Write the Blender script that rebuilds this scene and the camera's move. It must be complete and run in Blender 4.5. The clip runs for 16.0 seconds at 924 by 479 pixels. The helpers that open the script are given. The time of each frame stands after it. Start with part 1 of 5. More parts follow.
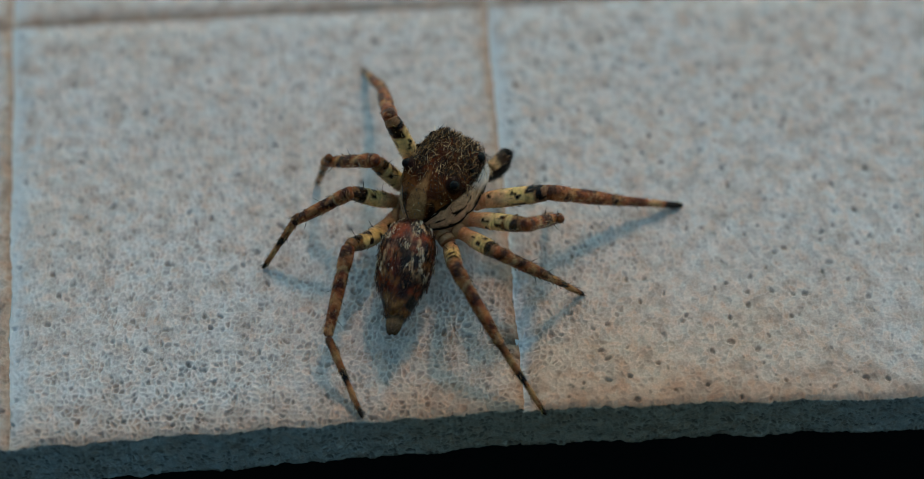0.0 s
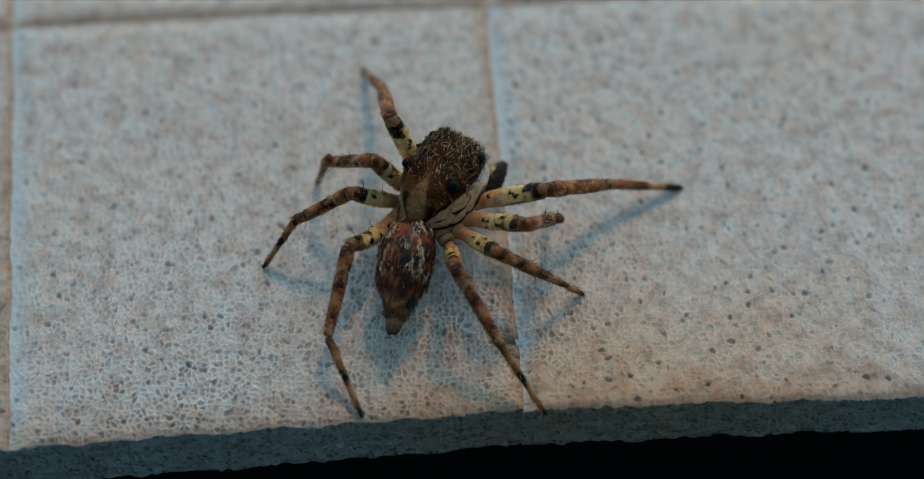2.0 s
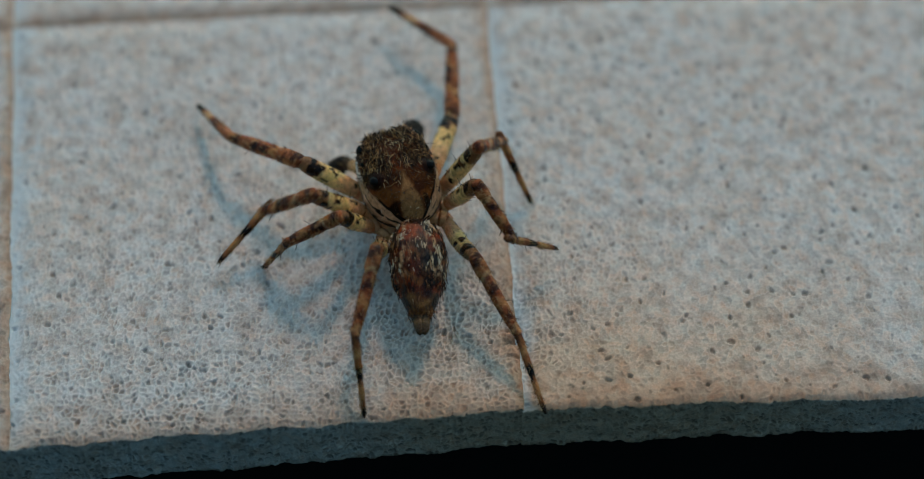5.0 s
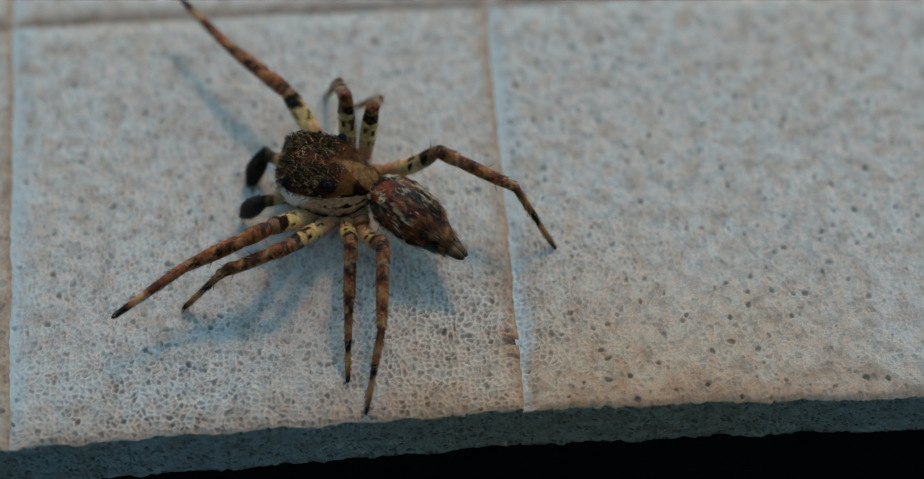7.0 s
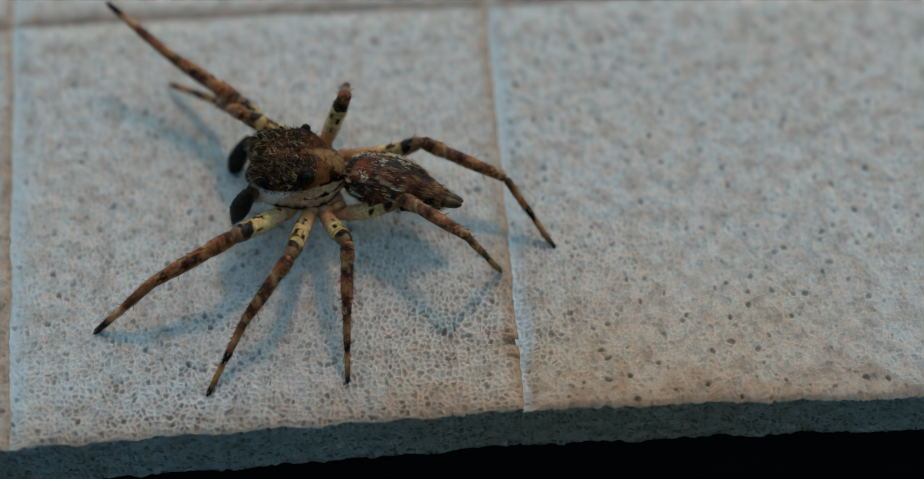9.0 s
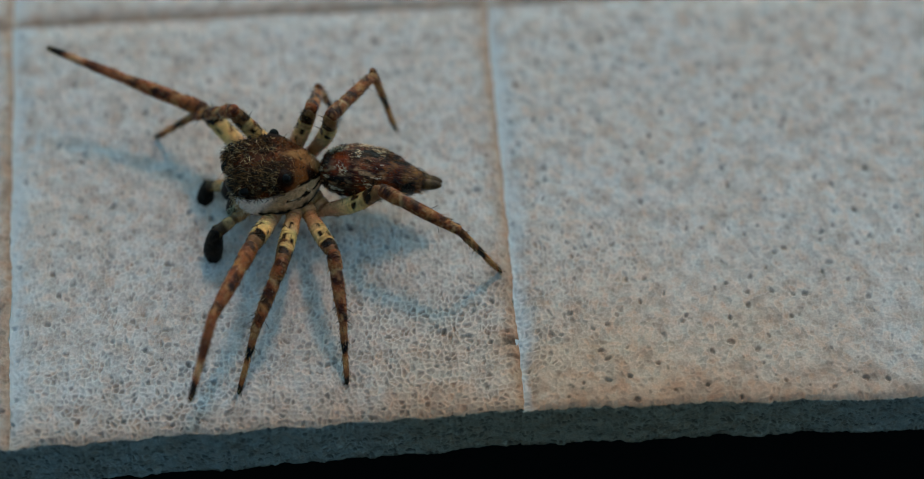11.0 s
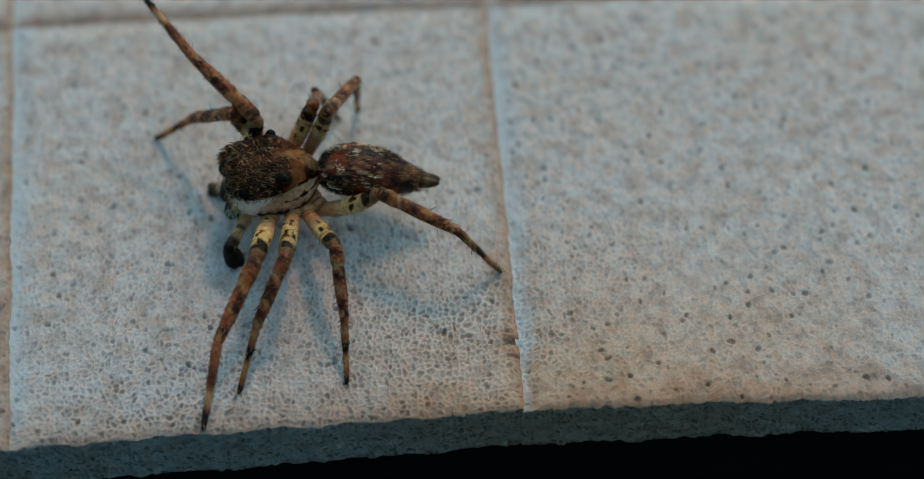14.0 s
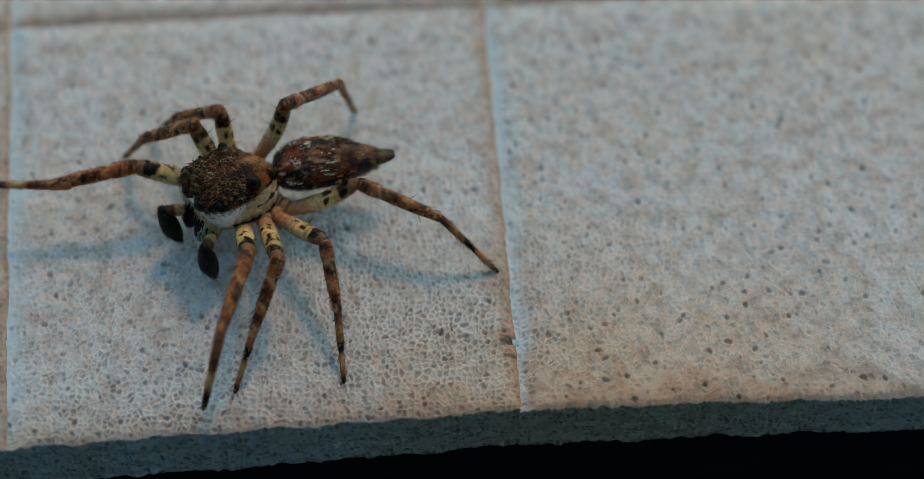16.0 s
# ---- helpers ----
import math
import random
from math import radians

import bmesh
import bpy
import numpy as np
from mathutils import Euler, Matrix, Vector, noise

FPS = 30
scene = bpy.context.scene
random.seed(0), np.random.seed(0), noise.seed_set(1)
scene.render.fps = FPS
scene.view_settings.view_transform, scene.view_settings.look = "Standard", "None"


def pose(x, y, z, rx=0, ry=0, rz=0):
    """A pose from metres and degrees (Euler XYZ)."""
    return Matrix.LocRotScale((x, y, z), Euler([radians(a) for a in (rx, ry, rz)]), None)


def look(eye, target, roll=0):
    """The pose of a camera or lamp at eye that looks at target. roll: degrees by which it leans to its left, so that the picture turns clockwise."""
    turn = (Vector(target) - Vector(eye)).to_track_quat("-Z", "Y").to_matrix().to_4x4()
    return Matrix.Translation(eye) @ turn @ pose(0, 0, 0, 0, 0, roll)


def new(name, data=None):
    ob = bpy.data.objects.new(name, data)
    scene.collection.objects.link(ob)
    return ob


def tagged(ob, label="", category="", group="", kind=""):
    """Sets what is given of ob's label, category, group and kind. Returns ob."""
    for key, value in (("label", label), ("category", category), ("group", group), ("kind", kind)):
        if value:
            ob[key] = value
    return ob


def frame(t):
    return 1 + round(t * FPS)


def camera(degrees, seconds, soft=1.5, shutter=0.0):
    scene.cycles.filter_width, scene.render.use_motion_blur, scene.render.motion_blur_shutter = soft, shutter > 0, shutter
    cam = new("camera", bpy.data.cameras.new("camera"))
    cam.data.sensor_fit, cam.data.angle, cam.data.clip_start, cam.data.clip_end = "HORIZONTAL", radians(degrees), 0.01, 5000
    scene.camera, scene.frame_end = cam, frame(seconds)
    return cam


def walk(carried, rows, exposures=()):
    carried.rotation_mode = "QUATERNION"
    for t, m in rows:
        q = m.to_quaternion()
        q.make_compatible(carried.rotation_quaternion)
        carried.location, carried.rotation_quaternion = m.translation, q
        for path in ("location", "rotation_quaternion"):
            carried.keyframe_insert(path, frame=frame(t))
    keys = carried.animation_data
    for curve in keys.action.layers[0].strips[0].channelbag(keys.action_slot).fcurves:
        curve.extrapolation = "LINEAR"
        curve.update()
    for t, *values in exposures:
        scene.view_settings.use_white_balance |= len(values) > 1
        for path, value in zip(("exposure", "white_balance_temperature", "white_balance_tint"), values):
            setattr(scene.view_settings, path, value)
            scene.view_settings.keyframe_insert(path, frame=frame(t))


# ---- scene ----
MM = 0.001

# ---- camera: a fixed macro view that slips a hair's width at the end ----
cam = camera(17.0, 16.0, 0.7, 0.5)
EYE = Vector((0.0, -0.05148, 0.07927))
cam.data.dof.use_dof = True
cam.data.dof.focus_distance = 0.0925
cam.data.dof.aperture_fstop = 30.0


def camera_at(slip):
    return look(EYE + Vector((slip * MM, 0, 0)), (slip * MM, 0, 0))


walk(cam, [(0.0, camera_at(0)), (15.0, camera_at(0)), (15.3, camera_at(0.012)), (15.5, camera_at(0.036)),
           (15.8, camera_at(0.068)), (16.0, camera_at(0.09))],
     exposures=[(0.0, 0.31, 6500, 10), (16.0, 0.31, 6500, 10)])

# ---- sun and sky ----
SUN_AZIMUTH, SUN_ELEVATION = radians(16.4), radians(50)
world = bpy.data.worlds.new("sky")
scene.world = world
world.use_nodes = True
sky = world.node_tree.nodes.new("ShaderNodeTexSky")
sky.sky_type = "NISHITA"
sky.sun_disc = False
sky.sun_elevation, sky.sun_rotation = SUN_ELEVATION, SUN_AZIMUTH
# a fixed tint multiplied into the sky's colour
sky_tint = world.node_tree.nodes.new("ShaderNodeMix")
sky_tint.data_type, sky_tint.blend_type = "RGBA", "MULTIPLY"
sky_tint.inputs[0].default_value = 1.0
sky_tint.inputs[7].default_value = (0.86, 1.12, 0.96, 1)
world.node_tree.links.new(sky.outputs[0], sky_tint.inputs[6])
world.node_tree.links.new(sky_tint.outputs[2], world.node_tree.nodes["Background"].inputs[0])
world.node_tree.nodes["Background"].inputs[1].default_value = 0.12
# a small warm lamp behind the board, its beam soft at the rim
to_lamp = Vector((math.sin(SUN_AZIMUTH) * math.cos(SUN_ELEVATION), math.cos(SUN_AZIMUTH) * math.cos(SUN_ELEVATION), math.sin(SUN_ELEVATION)))
lamp = new("warm_lamp", bpy.data.lights.new("warm_lamp", "SPOT"))
lamp.data.energy, lamp.data.color = 18.4, (1.0, 0.56, 0.31)
lamp.data.shadow_soft_size, lamp.data.spot_size, lamp.data.spot_blend = 118 * MM, radians(11.4), 1.0
lamp.matrix_world = look(Vector((5.0 * MM, -2.5 * MM, 0)) + to_lamp * 0.3, (5.0 * MM, -2.5 * MM, 0))


# ---- materials ----
def shader(name, rough=0.6, sheen=0.0, spec=0.4):
    m = bpy.data.materials.new(name)
    m.use_nodes = True
    t = m.node_tree
    b = t.nodes["Principled BSDF"]
    b.inputs["Roughness"].default_value = rough
    b.inputs["Specular IOR Level"].default_value = spec
    b.inputs["Sheen Weight"].default_value = sheen
    return m, t, b


def node(t, kind, **values):
    n = t.nodes.new("ShaderNode" + kind)
    for k, v in values.items():
        if k in n.inputs:
            n.inputs[k].default_value = v
    return n


def ramp(t, stops, source):
    n = t.nodes.new("ShaderNodeValToRGB")
    e = n.color_ramp.elements
    while len(e) < len(stops):
        e.new(0.5)
    for i, (p, c) in enumerate(stops):
        e[i].position = p
        e[i].color = (c, c, c, 1) if isinstance(c, (int, float)) else (*c, 1)
    t.links.new(source, n.inputs[0])
    return n.outputs[0]


def blend(t, kind, factor, a, b):
    n = t.nodes.new("ShaderNodeMix")
    n.data_type, n.blend_type = "RGBA", kind
    for socket, v in ((n.inputs[0], factor), (n.inputs[6], a), (n.inputs[7], b)):
        if isinstance(v, (int, float)):
            socket.default_value = v
        elif isinstance(v, tuple):
            socket.default_value = (*v, 1)
        else:
            t.links.new(v, socket)
    return n.outputs[2]


def arith(t, op, a, b=0.0, clamp=False):
    n = t.nodes.new("ShaderNodeMath")
    n.operation, n.use_clamp = op, clamp
    for socket, v in zip(n.inputs, (a, b)):
        if isinstance(v, (int, float)):
            socket.default_value = v
        else:
            t.links.new(v, socket)
    return n.outputs[0]


def millimetres(t):
    geo = t.nodes.new("ShaderNodeNewGeometry")
    s = t.nodes.new("ShaderNodeVectorMath")
    s.operation = "SCALE"
    s.inputs[3].default_value = 1000.0
    t.links.new(geo.outputs["Position"], s.inputs[0])
    return s.outputs[0]


def own_millimetres(t):
    co = t.nodes.new("ShaderNodeTexCoord")
    s = t.nodes.new("ShaderNodeVectorMath")
    s.operation = "SCALE"
    s.inputs[3].default_value = 1000.0
    t.links.new(co.outputs["Object"], s.inputs[0])
    return s.outputs[0]


def textured(t, kind, vector, **values):
    n = node(t, kind, **values)
    t.links.new(vector, n.inputs["Vector"])
    return n


def bump(t, b, height, strength, mm):
    n = node(t, "Bump", Strength=strength, Distance=mm * MM)
    t.links.new(height, n.inputs["Height"])
    t.links.new(n.outputs[0], b.inputs["Normal"])


def foam_material():
    """Cream foam. The mesh carries its cells: wall, pore and a number for each cell; its rim and side tints stand in a
    second layer.
    """
    m, t, b = shader("cream_foam", 0.6, 0.0, 0.4)
    v = millimetres(t)

    def layer(name):
        n = t.nodes.new("ShaderNodeVertexColor")
        n.layer_name = name
        split = t.nodes.new("ShaderNodeSeparateColor")
        t.links.new(n.outputs[0], split.inputs[0])
        return split.outputs
    wall, pore, cell = layer("cells")
    rim_pale, rim_tan, cut = layer("tint")
    blotch = textured(t, "TexNoise", v, Scale=0.2, Detail=4.0)
    grain = textured(t, "TexNoise", v, Scale=1.6, Detail=5.0)
    fine = textured(t, "TexNoise", v, Scale=14.0, Detail=3.0)
    hue = textured(t, "TexNoise", v, Scale=2.6, Detail=3.0)
    # the lamp's warm pool at the front right, put into the colour as tan
    where = t.nodes.new("ShaderNodeVectorMath")
    where.operation = "MULTIPLY_ADD"
    t.links.new(v, where.inputs[0])
    where.inputs[1].default_value = (1 / 11.0, 1 / 6.5, 0.0)
    where.inputs[2].default_value = (-4.6 / 11.0, 5.5 / 6.5, 0.0)
    far = t.nodes.new("ShaderNodeVectorMath")
    far.operation = "LENGTH"
    t.links.new(where.outputs[0], far.inputs[0])
    spread = arith(t, "ADD", far.outputs["Value"], arith(t, "MULTIPLY", arith(t, "SUBTRACT", blotch.outputs["Fac"], 0.5), 1.2))
    tan = ramp(t, [(0.25, 1.0), (1.0, 0.0)], spread)
    base = blend(t, "MIX", ramp(t, [(0.35, 0.0), (0.65, 1.0)], blotch.outputs["Fac"]), (0.7, 0.675, 0.64), (0.7, 0.64, 0.58))
    base = blend(t, "MIX", ramp(t, [(0.44, 0.0), (0.66, 0.65)], grain.outputs["Fac"]), base, (0.46, 0.345, 0.265))
    base = blend(t, "MULTIPLY", 1.0, base, ramp(t, [(0.0, 0.72), (0.4, 0.9), (1.0, 1.05)], cell))
    base = blend(t, "MIX", ramp(t, [(0.6, 0.0), (0.9, 0.35)], cell), base, (0.56, 0.38, 0.26))
    base = blend(t, "MULTIPLY", 0.6, base, ramp(t, [(0.3, 0.75), (0.7, 1.2)], fine.outputs["Fac"]))
    base = blend(t, "MULTIPLY", 0.55, base, ramp(t, [(0.3, (0.86, 1.0, 1.05)), (0.5, (1.0, 1.0, 1.0)), (0.7, (1.12, 0.97, 0.9))], hue.outputs["Fac"]))
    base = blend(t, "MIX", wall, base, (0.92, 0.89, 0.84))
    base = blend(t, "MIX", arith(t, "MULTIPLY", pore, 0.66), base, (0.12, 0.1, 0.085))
    base = blend(t, "MULTIPLY", tan, base, (0.98, 0.77, 0.59))
    # cool brightness of the left-facing rims, put into the colour
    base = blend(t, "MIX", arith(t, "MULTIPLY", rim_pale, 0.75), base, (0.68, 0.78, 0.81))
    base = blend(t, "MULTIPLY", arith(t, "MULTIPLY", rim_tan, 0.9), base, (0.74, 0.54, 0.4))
    # grey of the cut sides, with some of their shade put into the colour
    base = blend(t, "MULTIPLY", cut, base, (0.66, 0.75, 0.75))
    t.links.new(base, b.inputs["Base Color"])
    bump(t, b, fine.outputs["Fac"], 0.35, 0.03)
    return m


def tinted_material(name, rough, sheen, spec, spots, bumps, scale, glow_through=0.0):
    """Colour from the mesh's own tint, broken up by grain at two scales."""
    m, t, b = shader(name, rough, sheen, spec)
    b.inputs["Subsurface Weight"].default_value = glow_through
    b.inputs["Subsurface Radius"].default_value = (1.0, 0.5, 0.2)
    b.inputs["Subsurface Scale"].default_value = 0.07 * MM
    v = own_millimetres(t)
    tint = t.nodes.new("ShaderNodeVertexColor")
    tint.layer_name = "tint"
    n1 = textured(t, "TexNoise", v, Scale=scale, Detail=4.0)
    n2 = textured(t, "TexNoise", v, Scale=scale * 5, Detail=2.0)
    c = blend(t, "MULTIPLY", spots, tint.outputs[0], ramp(t, [(0.3, 0.35), (0.7, 1.5)], n1.outputs["Fac"]))
    c = blend(t, "MULTIPLY", spots, c, ramp(t, [(0.3, 0.5), (0.7, 1.35)], n2.outputs["Fac"]))
    t.links.new(c, b.inputs["Base Color"])
    r = ramp(t, [(0.3, rough - 0.15), (0.7, rough + 0.15)], n2.outputs["Fac"])
    t.links.new(r, b.inputs["Roughness"])
    bump(t, b, arith(t, "ADD", n1.outputs["Fac"], arith(t, "MULTIPLY", n2.outputs["Fac"], 0.5)), bumps, 0.05)
    return m


def hair_material(name, colours, rough):
    m, t, b = shader(name, rough * 0.7, 0.0, 0.2)
    geo = t.nodes.new("ShaderNodeNewGeometry")
    c = ramp(t, colours, geo.outputs["Random Per Island"])
    t.links.new(c, b.inputs["Base Color"])
    return m


def dark_material(name, colour, rough):
    m, t, b = shader(name, rough, 0.0, 0.12)
    v = millimetres(t)
    n = textured(t, "TexNoise", v, Scale=0.4, Detail=5.0)
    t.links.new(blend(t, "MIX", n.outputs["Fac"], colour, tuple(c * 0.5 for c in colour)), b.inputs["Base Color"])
    return m


FOAM = foam_material()
SKIN = tinted_material("spider_cuticle", 0.28, 0.0, 0.08, 0.4, 0.5, 5.0, 0.1)
BELLY = tinted_material("spider_belly_cuticle", 0.22, 0.0, 0.24, 0.6, 0.7, 5.0, 0.1)
LIMB = tinted_material("spider_limb", 0.24, 0.0, 0.2, 0.4, 0.45, 7.0, 0.45)
FUZZ = tinted_material("dark_palp_fuzz", 0.5, 0.0, 0.12, 0.6, 0.8, 9.0)
EYE_GLASS, _t, _b = shader("black_eye", 0.05, 0.0, 0.12)
_b.inputs["Base Color"].default_value = (0.006, 0.005, 0.004, 1)
# the few brightest head hairs hold gold highlights in their colour
HEAD_HAIR = hair_material("golden_head_hair", [(0.0, (0.006, 0.003, 0.002)), (0.45, (0.022, 0.008, 0.003)), (0.7, (0.16, 0.055, 0.014)), (0.87, (0.5, 0.27, 0.09)), (1.0, (0.95, 0.74, 0.42))], 0.4)
BELLY_HAIR = hair_material("belly_hair", [(0.0, (0.008, 0.003, 0.002)), (0.5, (0.018, 0.005, 0.002)), (0.8, (0.13, 0.032, 0.007)), (0.92, (0.44, 0.16, 0.05)), (1.0, (0.85, 0.55, 0.28))], 0.4)
WHITE_HAIR = hair_material("white_scale_hair", [(0.0, (0.48, 0.28, 0.13)), (0.5, (0.76, 0.55, 0.32)), (1.0, (0.95, 0.82, 0.62))], 0.4)
JAW_HAIR = hair_material("pale_green_hair", [(0.0, (0.4, 0.5, 0.3)), (0.5, (0.66, 0.72, 0.55)), (1.0, (0.85, 0.9, 0.88))], 0.4)
BRISTLE = hair_material("dark_bristle", [(0.0, (0.015, 0.01, 0.006)), (1.0, (0.06, 0.035, 0.02))], 0.4)
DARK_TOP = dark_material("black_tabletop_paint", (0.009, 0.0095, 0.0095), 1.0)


# ---- mesh helpers ----
def mesh(name, verts, faces, material, tint=None, smooth=True):
    """A mesh from millimetres."""
    me = bpy.data.meshes.new(name)
    me.from_pydata((np.asarray(verts, float) * MM).tolist(), [], [tuple(f) for f in faces])
    if tint is not None:
        if material is not FOAM:
            tint = np.clip(1.04 * np.clip(np.asarray(tint) * (1.04, 0.77, 0.55), 0, 2)**1.1, 0, 0.95)
        a = me.color_attributes.new("tint", "FLOAT_COLOR", "POINT")
        a.data.foreach_set("color", np.concatenate([tint, np.ones((len(tint), 1))], 1).astype(np.float32).ravel())
    me.materials.append(material)
    me.polygons.foreach_set("use_smooth", [smooth] * len(me.polygons))
    me.update()
    return me


def part(name, data, parent, label=""):
    ob = new(name, data)
    ob.parent = parent
    return tagged(ob, label) if label else ob


def smooth_rows(ts, rows, at):
    """Monotone cubic through rows of numbers."""
    ts, rows, at = np.asarray(ts, float), np.asarray(rows, float), np.asarray(at, float)
    h = np.diff(ts)[:, None]
    d = np.diff(rows, axis=0) / h
    m = np.zeros_like(rows)
    if len(ts) > 2:
        w1, w2 = 2 * h[1:] + h[:-1], h[1:] + 2 * h[:-1]
        same = d[:-1] * d[1:] > 0
        with np.errstate(divide="ignore", invalid="ignore"):
            m[1:-1] = np.where(same, (w1 + w2) / (w1 / d[:-1] + w2 / d[1:]), 0)
    i = np.clip(np.searchsorted(ts, at, side="right") - 1, 0, len(ts) - 2)
    u = ((at - ts[i]) / h[i, 0])[:, None]
    u = np.clip(u, 0, 1)
    hh = h[i]
    return ((2 * u**3 - 3 * u**2 + 1) * rows[i] + (u**3 - 2 * u**2 + u) * hh * m[i]
            + (-2 * u**3 + 3 * u**2) * rows[i + 1] + (u**3 - u**2) * hh * m[i + 1])


def loft(stations, steps, around, power=1.0):
    """A closed body along y. Stations: y, half width, centre z, height above it, depth below it. Gives verts, faces, and each vert's place along and round."""
    st = np.array(stations, float)
    k = np.concatenate([[0], np.cumsum(np.hypot(np.diff(st[:, 0]), np.diff(st[:, 1])))])
    k /= k[-1]
    u = np.linspace(0, 1, steps)
    s = smooth_rows(k, st, u)
    a = np.linspace(0, 2 * np.pi, around, endpoint=False)
    ca, sa = np.cos(a), np.sin(a)
    cx, sz = np.sign(ca) * np.abs(ca)**power, np.sign(sa) * np.abs(sa)**power
    x = s[:, 1:2] * cx[None]
    z = s[:, 2:3] + np.where(sa[None] > 0, s[:, 3:4], -s[:, 4:5]) * sz[None]
    y = np.repeat(s[:, 0:1], around, 1)
    verts = np.stack([x, y, z], -1).reshape(-1, 3)
    faces = []
    for i in range(steps - 1):
        for j in range(around):
            j2 = (j + 1) % around
            faces.append((i * around + j, i * around + j2, (i + 1) * around + j2, (i + 1) * around + j))
    n = len(verts)
    verts = np.concatenate([verts, [[0, s[0, 0], s[0, 2]], [0, s[-1, 0], s[-1, 2]]]])
    for j in range(around):
        j2 = (j + 1) % around
        faces.append((n, j2, j))
        faces.append((n + 1, (steps - 1) * around + j, (steps - 1) * around + j2))
    along = np.concatenate([np.repeat(u, around), [0, 1]])
    rnd = np.concatenate([np.tile(a, steps), [0, 0]])
    return verts, faces, along, rnd


def ball(centre, r, squash=(1, 1, 1), rings=10, around=16):
    v, f = [], []
    for i in range(rings + 1):
        p = math.pi * i / rings
        for j in range(around):
            a = 2 * math.pi * j / around
            v.append((centre[0] + r * squash[0] * math.sin(p) * math.cos(a), centre[1] + r * squash[1] * math.sin(p) * math.sin(a), centre[2] + r * squash[2] * math.cos(p)))
    for i in range(rings):
        for j in range(around):
            j2 = (j + 1) % around
            f.append((i * around + j, (i + 1) * around + j, (i + 1) * around + j2, i * around + j2))
    return np.array(v), f


def hairs(roots, ways, lengths, radius, sag=0.25):
    """Bent tapered hairs of three sides."""
    roots, ways, lengths = np.asarray(roots, float), np.asarray(ways, float), np.asarray(lengths, float)
    ways = ways / np.linalg.norm(ways, axis=1, keepdims=True)
    side = np.cross(ways, [0.3, 0.2, 0.93])
    side /= np.linalg.norm(side, axis=1, keepdims=True) + 1e-9
    up = np.cross(side, ways)
    v, f = [], []
    mid = roots + ways * lengths[:, None] * 0.5
    tip = mid + (ways - up * sag) * lengths[:, None] * 0.5
    for i in range(len(roots)):
        b = len(v)
        for centre, r in ((roots[i], radius), (mid[i], radius * 0.8)):
            for k in range(3):
                a = 2.094 * k
                v.append(centre + r * (math.cos(a) * side[i] + math.sin(a) * up[i]))
        v.append(tip[i])
        for k in range(3):
            k2 = (k + 1) % 3
            f.append((b + k, b + k2, b + 3 + k2, b + 3 + k))
            f.append((b + 3 + k, b + 3 + k2, b + 6))
    return np.array(v), f


def join(*pieces):
    verts, faces, tints, n = [], [], [], 0
    for v, f, c in pieces:
        verts.append(np.asarray(v, float))
        faces += [tuple(i + n for i in face) for face in f]
        tints.append(np.broadcast_to(np.asarray(c, float), (len(v), 3)))
        n += len(v)
    return np.concatenate(verts), faces, np.concatenate(tints)


# ---- the board: square foam tiles with worn edges over a dark top ----
def corner(i, j):
    """Corner of the tile grid, in millimetres: i to the side, j away."""
    x = -13.33 + 15.14 * i - 1.1 * j + (0.02 if j else 0.0)
    y = -7.26 + 1.03 * i + 15.42 * j - (0.16 * i if j else 0.0)
    if j == 0:
        y += 0.28 * (i == 1) - 0.1 * max(i - 1, 0)
    return np.array([x, y])


def ripple(x, y, scale, seed):
    """Smooth random waves between -1 and 1."""
    table = np.random.RandomState(seed).uniform(-1, 1, (256, 256))
    x, y = np.asarray(x) * scale, np.asarray(y) * scale
    i, j = np.floor(x).astype(int), np.floor(y).astype(int)
    u, w = x - i, y - j
    u, w = u * u * (3 - 2 * u), w * w * (3 - 2 * w)
    return ((table[i % 256, j % 256] * (1 - u) + table[(i + 1) % 256, j % 256] * u) * (1 - w)
            + (table[i % 256, (j + 1) % 256] * (1 - u) + table[(i + 1) % 256, (j + 1) % 256] * u) * w)


